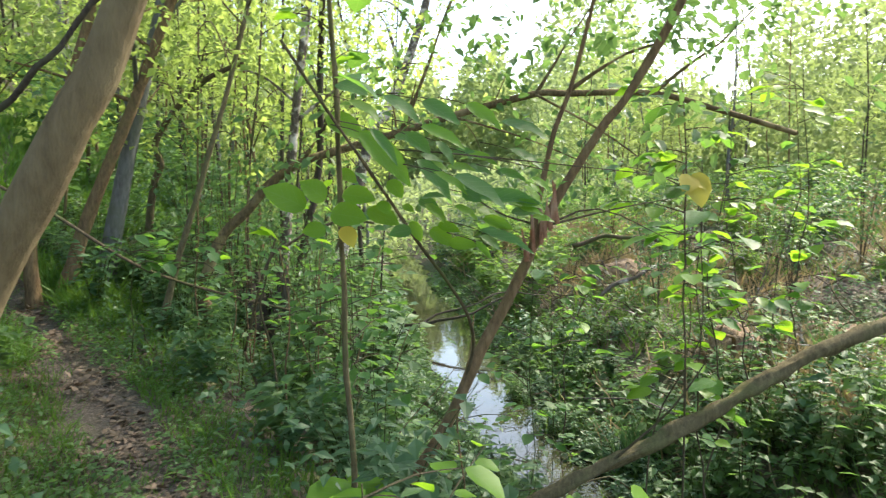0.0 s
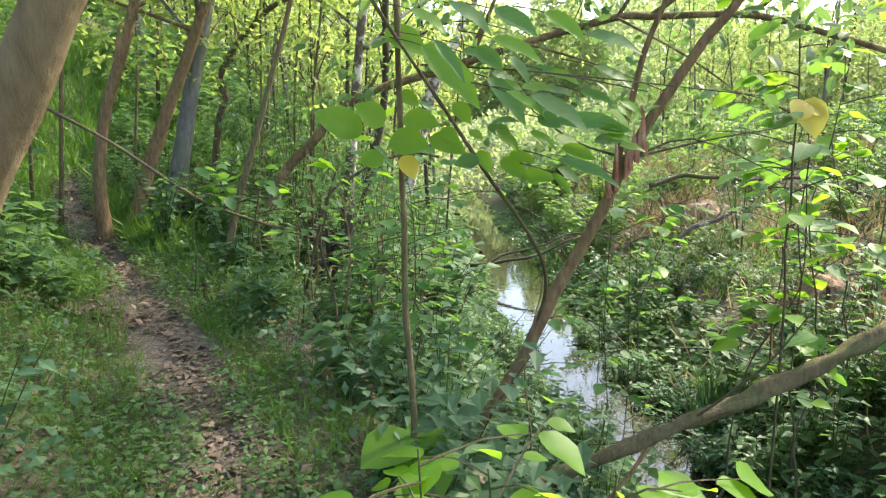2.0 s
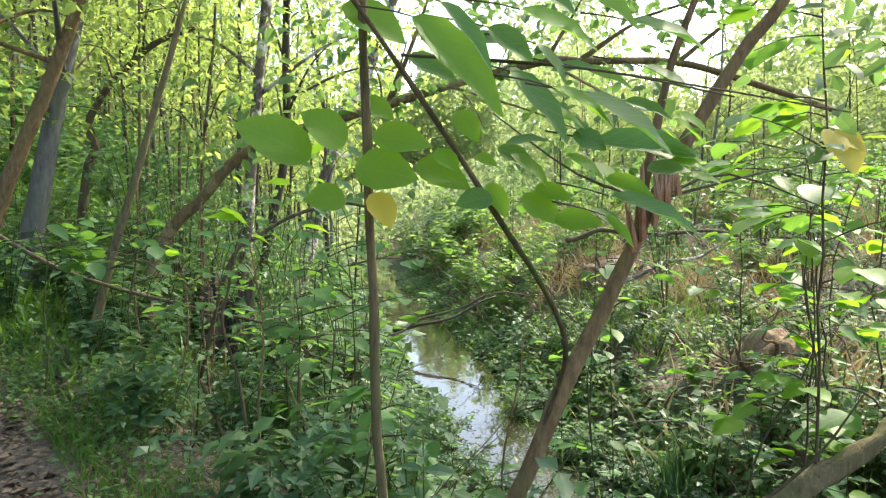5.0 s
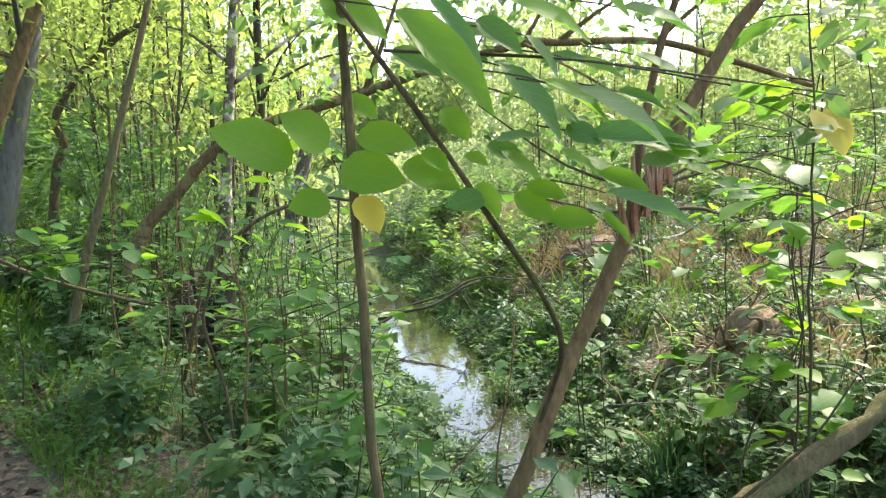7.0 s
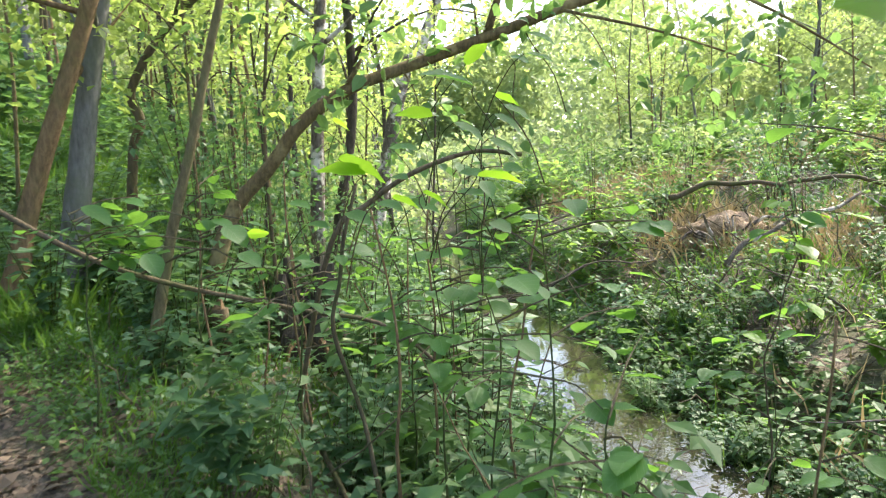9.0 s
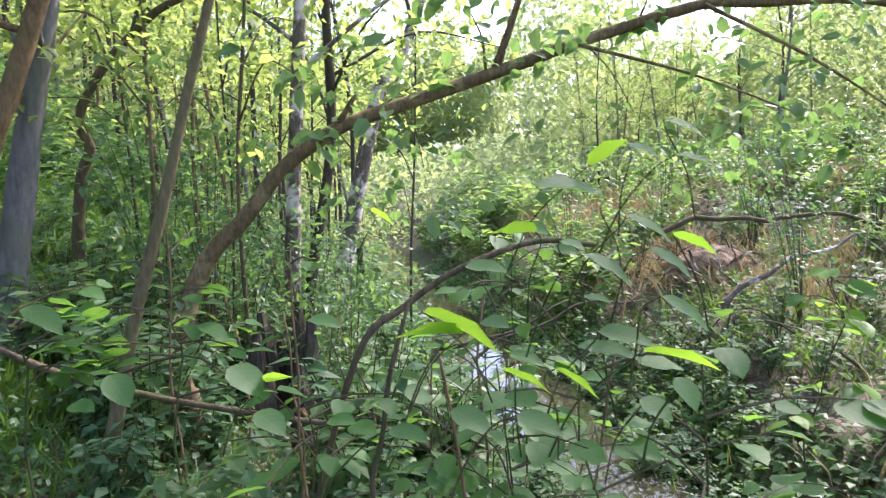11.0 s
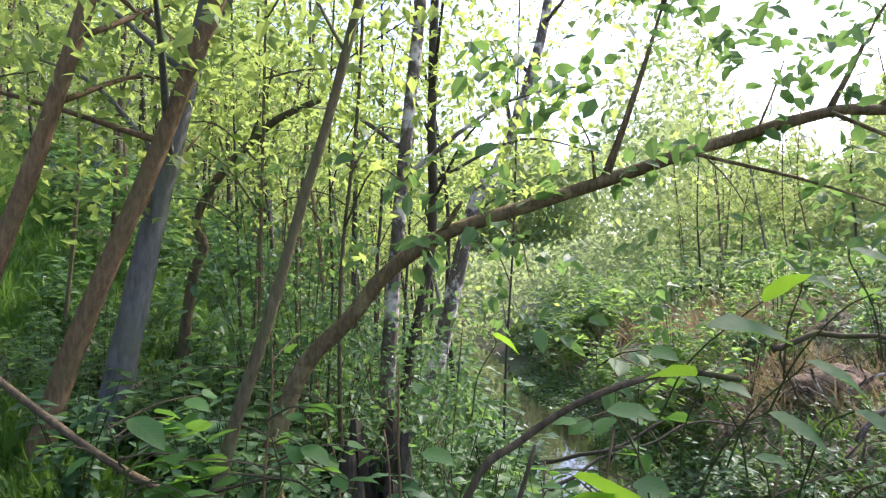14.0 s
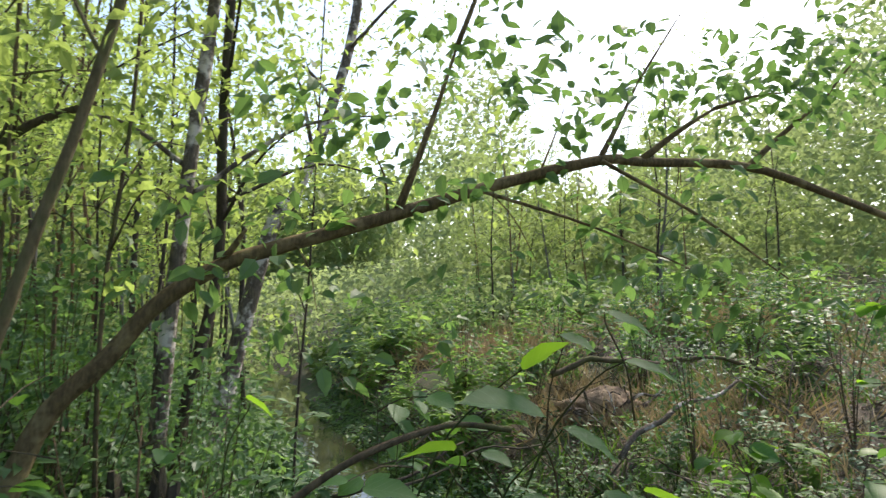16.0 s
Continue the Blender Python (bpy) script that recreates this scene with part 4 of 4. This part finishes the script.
# herbs that hang over the water's edge, and tall ones on the bank under the arched trunk
for k in range(260):
    if k >= 190:
        y = rng.uniform(3.9, 7.4)
        x = float(np.interp(y, STREAM_Y, STREAM_X)) + (-rng.uniform(0.18, 0.6) if k < 225 else rng.uniform(0.3, 0.7))
        s = rng.uniform(0.5, 0.9)
    elif k < 130:
        y = rng.uniform(3.2, 9)
        x = float(np.interp(y, STREAM_Y, STREAM_X)) + (-1 if rng.random() < 0.6 else 1) * rng.uniform(0.36, 0.75)
        s = rng.uniform(0.7, 1.1) if y < 5 else rng.uniform(0.3, 0.55)
    else:
        x, y, s = rng.uniform(-2.5, -0.1), rng.uniform(5.7, 8.6), rng.uniform(1.2, 1.9)
        if abs(x + 1.22) < 0.35 and y < 6.9:
            y += 1.4
    m = pose(*on_land(x, y), 0, 0, rng.uniform(0, 360)) @ Matrix.Scale(s, 4)
    copy_thing(protos[k % 8][0], m).matrix_basis = m

# leafy young shrubs on both banks and up the hillside
shrubs = []
for k in range(3):
    g = np.random.default_rng(300 + k)
    root = thing("shrub", "slender leafy woodland shrub with small leaves", "shrub", "woodland shrubs")
    tips = []
    for j in range(7):
        w, h = g.uniform(0, 2 * math.pi), g.uniform(1.0, 1.9)
        top = Vector((math.cos(w) * 0.5 * g.uniform(0.4, 1), math.sin(w) * 0.5 * g.uniform(0.4, 1), h))
        part("stem", mesh_of("stem", *tube([Vector((0, 0, -0.05)), top * 0.5 + Vector((0.05, 0, 0.1)), top], 0.007, 0.002, 4, 3), TWIG), root)
        tips += [tuple(top * u + Vector((0, 0, 0.1 * (1 - u)))) for u in (0.45, 0.65, 0.85, 1.0)]
    tagged(part("foliage", mesh_of("foliage", *crown_of(g, tips, 520, 0.14, 0.07, SIMPLE), (LEAF_DARK, LEAF, LEAF_DARK)[k]), root), kind="stuff")
    shrubs.append(root)
sites = [(-1.0, 7.15), (-0.88, 6.9), (-1.6, 7.25), (-1.15, 7.8), (-1.7, 7.0), (-0.95, 7.9), (-2.1, 7.3), (-1.05, 8.9), (-1.9, 8.2), (-0.9, 9.8), (-1.8, 9.8), (-4.4, 5.6), (-4.0, 4.9), (-1.2, 11.6), (-1.6, 12), (3.4, 8.2), (3.0, 10.9), (5.0, 7.9), (4.6, 10.8), (2.6, 12.4), (5.8, 10), (6.4, 8.6), (4.2, 12.6), (6.0, 12.4), (7.4, 10.6)]
for k, (x, y) in enumerate(sites):
    m = pose(*on_land(x, y), 0, 0, rng.uniform(0, 360)) @ Matrix.Scale(rng.uniform(0.75, 1.15), 4)
    if k < 3:
        shrubs[k].matrix_basis = m
    else:
        copy_thing(shrubs[k % 3], m).matrix_basis = m

# denser low growth that no one could count
sets = {0: [], 1: [], 2: []}
count = 0
while count < 1050:
    x, y = rng.uniform(-12, 12), rng.uniform(2, 24)
    if not free_spot(x, y) or abs(x) > 0.8 * y + 2 or (x > np.interp(y, STREAM_Y, STREAM_X) and y < 17 and rng.random() < 0.8) or (x < np.interp(y, PATH_Y, PATH_X) and rng.random() < 0.4) or (x < -1.6 and 6.5 < y < 16 and rng.random() < 0.65):
        continue
    L = protos[rng.integers(0, 8)][1]
    s, w = rng.uniform(0.7, 1.4) * (1 if y < 9 else 1.7), rng.uniform(0, 2 * math.pi)
    c, q = math.cos(w) * s, math.sin(w) * s
    v = L[0] @ np.array([[c, q, 0], [-q, c, 0], [0, 0, s]]) + on_land(x, y)
    # most far-bank plants take the leaf that has sunlight in its colour
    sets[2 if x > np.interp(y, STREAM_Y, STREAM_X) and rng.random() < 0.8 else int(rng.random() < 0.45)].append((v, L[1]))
    count += 1
tagged(new("undergrowth", mesh_of("undergrowth", *stacked(*sets[0]), LEAF)), "dense green woodland undergrowth", "undergrowth", kind="stuff")
tagged(new("undergrowth", mesh_of("undergrowth", *stacked(*sets[2]), LEAF_SUNLIT)), "far bank undergrowth, sunlight painted in as yellow-green", "undergrowth", kind="stuff")
tagged(new("undergrowth", mesh_of("undergrowth", *stacked(*sets[1]), LEAF_DARK)), "dense dark green woodland undergrowth", "undergrowth", kind="stuff")

n = 60000
x, y = rng.uniform(-7, 8, n), rng.uniform(0.5, 15, n)
keep = (off_path(x, y) > 0.5) & (off_stream(x, y) > 0.55) & ((x < np.interp(y, STREAM_Y, STREAM_X)) | (np.sin(x * 2.1) * np.sin(y * 1.7 + x) > -0.1))
x, y = x[keep], y[keep]
n = len(x)
v = np.stack([x, y, land(x, y) + rng.uniform(0.01, 0.22, n)], -1)
w = rng.normal(0, 1, (n, 3)) * (1, 1, 0.3)
tagged(new("ground_ivy", mesh_of("ground_ivy", *leaves(v, w, facing(rng, n, 0.4), rng.uniform(0.035, 0.08, n), PLAIN), LEAF_DARK)), "creeping ivy leaves over the woodland floor", "ivy", kind="stuff")

# grass along the path and on the hillside
n = 90000
y = rng.uniform(-0.5, 14, n)
side = rng.normal(0, 1.0, n)
x = np.interp(y, PATH_Y, PATH_X) + np.where(rng.random(n) < 0.72, -0.2 - np.abs(side) * 1.4, 0.28 + np.abs(side) * 0.3)
clump = np.sin(x * 3.1 + np.sin(y * 2.3) * 2) + np.sin(y * 2.7 + x) + rng.normal(0, 0.7, n)
keep = clump > -0.4 - 0.3 * (y > 3.5)
x, y = x[keep], y[keep]
n = len(x)
w = rng.normal(0, 0.5, (n, 3))
w[:, 2] = 1
tagged(new("grass", mesh_of("grass", *leaves(np.stack([x, y, land(x, y) - 0.01], -1), w, rng.normal(0, 1, (n, 3)), rng.uniform(0.03, 0.15, n) * (1 + 0.5 * (y > 4.5)), BLADE), GRASS)), "tufts of fresh grass beside the path", "grass", kind="stuff")

# longer grass and herbs up the hillside beyond the path
n = 75000
x, y = rng.uniform(-13, -1.2, n), rng.uniform(5.8, 17, n)
keep = ((off_path(x, y) > 0.35) | (y > 7.8)) & (x < -0.8 - 0.1 * y) & (x > -0.85 * y - 1.5) & (np.sin(x * 1.7 + np.sin(y * 1.3) * 2) + np.sin(y * 1.9 + x) + rng.normal(0, 0.6, n) > -0.7)
x, y = x[keep], y[keep]
n = len(x)
w = rng.normal(0, 0.45, (n, 3))
w[:, 2] = 1
tagged(new("grass", mesh_of("grass", *leaves(np.stack([x, y, land(x, y) - 0.01], -1), w, rng.normal(0, 1, (n, 3)), rng.uniform(0.12, 0.34, n), (BLADE[0] * (1.7, 1, 1), BLADE[1])), GRASS)), "long fresh grass on the wooded hillside", "grass", kind="stuff")

# dead leaves on the path and under the trees
n = 30000
y = rng.uniform(-0.5, 8.2, n)
x = np.interp(y, PATH_Y, PATH_X) + rng.normal(-0.04, 0.37, n) * (1 + 1.6 * (rng.random(n) < 0.4))
thick = np.sin(x * 7.3 + 2 * np.sin(y * 2.9)) + np.sin(y * 5.1 - x * 3) + np.sin(x * 13 + y * 9) + rng.normal(0, 0.8, n) > -0.7
x, y = x[thick], y[thick]
n = len(x)
w = rng.normal(0, 1, (n, 3)) * (1, 1, 0.15)
tagged(new("leaf_litter", mesh_of("leaf_litter", *leaves(np.stack([x, y, land(x, y) + rng.uniform(0.004, 0.02, n)], -1), w, facing(rng, n, 0.45), np.clip(rng.lognormal(-3.6, 0.5, n), 0.008, 0.085), PLAIN), LITTER)), "brown dead leaves scattered over the path", "leaf litter", kind="stuff")

# ---- the far bank: uprooted root plate, root hole, logs and dead branches ----
def lump(size, seed, mat, name):
    """An uneven earth lump."""
    bm = bmesh.new()
    bmesh.ops.create_icosphere(bm, subdivisions=4, radius=1)
    for v in bm.verts:
        d = v.co.copy()
        k = 1 + 0.3 * noise.noise(d * 1.7 + Vector((seed, 0, 0))) + 0.14 * noise.noise(d * 5 + Vector((0, seed, 0)))
        v.co = Vector((d.x * size[0], d.y * size[1], d.z * size[2])) * k
    me = bpy.data.meshes.new(name)
    bm.to_mesh(me)
    bm.free()
    me.materials.append(mat)
    me.polygons.foreach_set("use_smooth", [True] * len(me.polygons))
    return me


def root_mass(at, size, seed, label, roots, mat):
    g = np.random.default_rng(seed)
    root = thing("root_plate", label, "tree roots", at=at)
    clod = part("earth", lump(size, seed, CLAY, "earth"), root, "bare pale brown clay")
    clod.location = (0, 0, size[2] * 0.5)
    for k in range(roots):
        w = g.uniform(0, 2 * math.pi)
        d = Vector((math.cos(w) * size[0], -abs(math.sin(w)) * size[1] * 1.2, size[2] * g.uniform(0.2, 1.3)))
        e = d * g.uniform(1.3, 1.9) + Vector((0, 0, g.uniform(-0.2, 0.2)))
        part("root", mesh_of("root", *tube([d * 0.5, d * 1.05, (d + e) / 2 + Vector((g.normal(0, 0.06), g.normal(0, 0.06), g.normal(0, 0.08))), e], g.uniform(0.012, 0.035), 0.005, 6, 3, 0.3), mat), root)
    return root


root_mass(on_land(3.65, 10.3, 0.05), (0.6, 0.3, 0.3), 3, "uprooted root plate with pale sunlit clay", 14, BARK_PALE)
root_mass(on_land(3.3, 6.1, 0.1), (0.32, 0.25, 0.3), 8, "tangled brown roots over a washed-out hole", 14, BARK_BROWN)
root_mass(on_land(4.6, 6.6, 0.15), (0.5, 0.3, 0.22), 12, "eroded clay bank with hanging roots", 10, BARK_PALE)


KINKS = np.random.default_rng(17)


def fallen(label, points, r0, r1, mat, group=""):
    root = thing("fallen_branch", label, "branch", group, points[0])
    part("stem", mesh_of("stem", *tube(crooked(KINKS, [Vector(q) - Vector(points[0]) for q in points], 0.035), r0, r1, 7, 2, 0.35), mat, True), root)


fallen("long grey fallen branch on the far bank", [(2.7, 9.7, 0.95), (3.2, 9.75, 1.1), (4.0, 9.6, 1.02), (4.6, 9.5, 1.08), (5.4, 9.4, 0.9), (7.0, 9.2, 0.7)], 0.034, 0.018, BARK_MOSSY)
fallen("pale broken branch on the far bank", [(2.6, 8.2, 0.35), (3.4, 8.4, 0.75), (4.2, 8.5, 0.95)], 0.03, 0.015, BARK_PALE)
fallen("thin dead branch over the stream", [(0.0, 8.6, -0.2), (0.6, 8.8, 0.1), (1.4, 8.9, 0.35), (2.3, 9.2, 0.3)], 0.018, 0.007, BARK_DARK)
fallen("thin dead branch over the stream", [(0.2, 10.4, -0.35), (1.0, 10.2, -0.2), (1.9, 10.5, 0.1)], 0.03, 0.012, BARK_DARK)

g = np.random.default_rng(77)
for k in range(260):
    x, y = g.uniform(1.7, 8), g.uniform(3.8, 13)
    if off_stream(x, y) < 0.7 or x > 0.75 * y + 0.8:
        continue
    z = float(land(x, y))
    w, L = g.uniform(0, 2 * math.pi), g.uniform(0.5, 1.5)
    d = Vector((math.cos(w) * L, math.sin(w) * L * 0.6, g.uniform(0.1, 0.9) * L))
    b = Vector((x, y, z - 0.02))
    fallen("thin bare dead twig in the far bank's brush", [b, b + d * 0.5 + Vector((0, 0, 0.12)), b + d], g.uniform(0.005, 0.012), 0.002, TWIG if k % 3 else BARK_PALE, "dead twigs on the far bank")

# dark shells put where the bank under the arched trunk is a black hole
root = thing("hollow_stump", "dark shells standing in for a black hollow in the bank, with roots", "stump", at=on_land(-1.24, 6.72, 0.1))
for k in range(9):
    w = radians(-50 + 35 * k)
    c = Vector((0.2 * math.cos(w), 0.17 * math.sin(w) + 0.05, 0))
    h = (0.62, 0.85, 0.5, 0.95, 0.7, 0.9, 0.55, 0.8, 0.6)[k]
    part("shell", mesh_of("shell", *tube([c, c * 0.9 + Vector((0, 0, h * 0.5)), c * 0.85 + Vector((0.03 * math.sin(k), 0.02, h))], 0.15, 0.025, 9, 4, 0.7), BARK_DARK), root)
for k in range(6):
    w = radians(200 + 25 * k)
    c = Vector((0.22 * math.cos(w), 0.2 * math.sin(w), 0.35))
    part("root", mesh_of("root", *tube([c, c * 1.4 + Vector((0, 0, -0.2)), c * 1.6 + Vector((0, -0.03, -0.5))], 0.022, 0.008, 6, 3, 0.3), BARK_BROWN), root)

# tuft of blue-green sedge by the water
g = np.random.default_rng(9)
for x, y in ((1.95, 5.0), (2.05, 5.25), (2.75, 4.6), (4.2, 5.9)):
    root = thing("sedge", "tuft of blue-green sedge beside the water", "sedge", "sedge tufts", on_land(x, y, 0.02))
    n = 110
    w = g.normal(0, 0.4, (n, 3))
    w[:, 2] = 1
    tagged(part("blade", mesh_of("blade", *leaves(g.normal(0, 0.05, (n, 3)) * (1, 1, 0), w, g.normal(0, 1, (n, 3)), g.uniform(0.25, 0.5, n), BLADE), LEAF_DARK), root), kind="stuff")

# small weeds between the grass and over the path edges, dead leaves on the far bank
g = np.random.default_rng(55)
n = 26000
y = g.uniform(-0.5, 9, n)
side = g.normal(0, 1, n)
x = np.interp(y, PATH_Y, PATH_X) + np.where(g.random(n) < 0.65, -0.05 - np.abs(side) * 0.8, 0.12 + np.abs(side) * 0.35)
keep = np.sin(x * 4.3 + np.sin(y * 3.1)) + np.sin(y * 3.7 + x * 2) + g.normal(0, 0.5, n) > -0.5
x, y = x[keep], y[keep]
n = len(x)
w = g.normal(0, 1, (n, 3)) * (1, 1, 0.3)
tagged(new("low_weeds", mesh_of("low_weeds", *leaves(np.stack([x, y, land(x, y) + g.uniform(0.01, 0.09, n)], -1), w, facing(g, n, 0.4), g.uniform(0.02, 0.055, n), PLAIN), LEAF)), "small green weeds along the path edges", "weeds", kind="stuff")
n = 16000
x, y = g.uniform(1.4, 8, n), g.uniform(2, 13, n)
keep = off_stream(x, y) > 0.35
x, y = x[keep], y[keep]
n = len(x)
tagged(new("leaf_litter", mesh_of("leaf_litter", *leaves(np.stack([x, y, land(x, y) + g.uniform(0.004, 0.03, n)], -1), g.normal(0, 1, (n, 3)) * (1, 1, 0.2), facing(g, n, 0.4), g.uniform(0.03, 0.09, n), PLAIN), LITTER)), "brown dead leaves over the far bank", "leaf litter", kind="stuff")
n = 14000
x, y = g.uniform(1.4, 9, n), g.uniform(3, 14, n)
keep = (off_stream(x, y) > 0.3) & (np.sin(x * 1.9 + y) + np.sin(y * 1.3 - x) + g.normal(0, 0.5, n) > 0)
x, y = x[keep], y[keep]
n = len(x)
w = g.normal(0, 0.6, (n, 3))
w[:, 2] = 1
tagged(new("grass", mesh_of("grass", *leaves(np.stack([x, y, land(x, y) - 0.01], -1), w, g.normal(0, 1, (n, 3)), g.uniform(0.12, 0.4, n), BLADE), GRASS)), "straggling grass on the far bank", "grass", kind="stuff")
fallen("dark leaning dead branch beside the path", [(-3.5, 4.3, float(land(-3.5, 4.3)) + 0.3), (-2.9, 4.3, 1.72), (-2.45, 4.3, 2.13), (-2.0, 4.3, 2.55), (-1.2, 4.3, 3.3)], 0.028, 0.016, BARK_DARK)

# dry straw on the far bank, and a puddle beside the path
STRAW = leaf_material("dry straw", (0.2, 0.14, 0.07), (0.42, 0.32, 0.18), (0.4, 0.3, 0.14), 0.25, 0.6)
g = np.random.default_rng(58)
n = 42000
x, y = g.uniform(1.7, 13, n), g.uniform(4, 19, n)
keep = (off_stream(x, y) > 0.6) & (np.sin(x * 1.6 + 1) + np.sin(y * 1.1 + x * 0.7) + g.normal(0, 0.5, n) > 0.3)
x, y = x[keep], y[keep]
n = len(x)
w = g.normal(0, 0.8, (n, 3))
w[:, 2] = np.abs(w[:, 2]) + 0.4
tagged(new("dry_grass", mesh_of("dry_grass", *leaves(np.stack([x, y, land(x, y) - 0.01], -1), w, g.normal(0, 1, (n, 3)), g.uniform(0.15, 0.5, n) * (1 + 0.06 * np.maximum(0, y - 8)), BLADE), STRAW)), "dry straw-coloured grass on the far bank", "grass", kind="stuff")
cx, cy = -2.03, 5.67
rim = [(cx + (0.15 + 0.04 * math.sin(3 * a)) * math.cos(a), cy + 0.11 * math.sin(a)) for a in (2 * math.pi * k / 24 for k in range(24))]
level = max(float(land(*q)) for q in rim) + 0.004
tagged(new("puddle", mesh_of("puddle", [(*q, level) for q in rim], [tuple(range(24))], WATER)), "small bright puddle beside the path", "puddle", kind="structure")

# creeping leaves down to the water
g = np.random.default_rng(66)
n = 16000
y = g.uniform(5, 19, n)
x = np.interp(y, STREAM_Y, STREAM_X) + np.where(g.random(n) < 0.5, -1, 1) * g.uniform(0.45, 1.4, n)
tagged(new("ground_ivy", mesh_of("ground_ivy", *leaves(np.stack([x, y, land(x, y) + g.uniform(0.01, 0.18, n)], -1), g.normal(0, 1, (n, 3)) * (1, 1, 0.3), facing(g, n, 0.45), g.uniform(0.06, 0.13, n), PLAIN), LEAF)), "creeping green leaves along the stream's edges", "ivy", kind="stuff")

# grass, weeds and dead leaves on the bare earth round the puddle
g = np.random.default_rng(93)
n = 5200
x, y = g.uniform(-3.0, -0.4, n), g.uniform(4.4, 6.9, n)
keep = (off_path(x, y) > 0.3) & (off_stream(x, y) > 0.4) & (np.hypot(x + 2.03, y - 5.67) > 0.17)
x, y = x[keep], y[keep]
n = len(x)
a = n // 2
w = g.normal(0, 0.6, (a, 3))
w[:, 2] = 1
tagged(new("grass", mesh_of("grass", *leaves(np.stack([x[:a], y[:a], land(x[:a], y[:a]) - 0.01], -1), w, g.normal(0, 1, (a, 3)), g.uniform(0.06, 0.22, a), BLADE), GRASS)), "short green grass beside the puddle", "grass", kind="stuff")
x, y = x[a:], y[a:]
n = len(x)
tagged(new("low_weeds", mesh_of("low_weeds", *leaves(np.stack([x, y, land(x, y) + g.uniform(0.01, 0.07, n)], -1), g.normal(0, 1, (n, 3)) * (1, 1, 0.3), facing(g, n, 0.4), g.uniform(0.025, 0.07, n), PLAIN), LEAF_DARK)), "small dark weeds beside the puddle", "weeds", kind="stuff")

# small tufts of grass on the path itself
g = np.random.default_rng(94)
n = 9000
y = g.uniform(0.3, 6.5, n)
x = np.interp(y, PATH_Y, PATH_X) + g.normal(0, 0.3, n)
keep = np.sin(x * 9 + 2 * np.sin(y * 3.3)) + np.sin(y * 4.7 + x * 5) + g.normal(0, 0.4, n) > 0.5
x, y = x[keep], y[keep]
n = len(x)
w = g.normal(0, 0.7, (n, 3))
w[:, 2] = 1
tagged(new("grass", mesh_of("grass", *leaves(np.stack([x, y, land(x, y) - 0.005], -1), w, g.normal(0, 1, (n, 3)), g.uniform(0.03, 0.1, n), BLADE), GRASS)), "small tufts of grass on the trodden path", "grass", kind="stuff")

# thin dead twigs in the growth between path and stream
g = np.random.default_rng(81)
for k in range(55):
    x, y = g.uniform(-2.2, 0.7), g.uniform(3.3, 7)
    if off_path(x, y) < 0.5 or off_stream(x, y) < 0.35:
        continue
    w, L = g.uniform(0, 2 * math.pi), g.uniform(0.4, 1.1)
    b = Vector((x, y, float(land(x, y)) - 0.02))
    d = Vector((math.cos(w) * L * 0.8, math.sin(w) * L * 0.4, g.uniform(0.3, 1.0) * L))
    fallen("thin bare twig among the undergrowth", [b, b + d * 0.5 + Vector((0.04, 0, 0.05)), b + d], g.uniform(0.0022, 0.0048), 0.0012, (TWIG, BARK_MOSSY, BARK_BROWN)[k % 3], "twigs in the undergrowth")
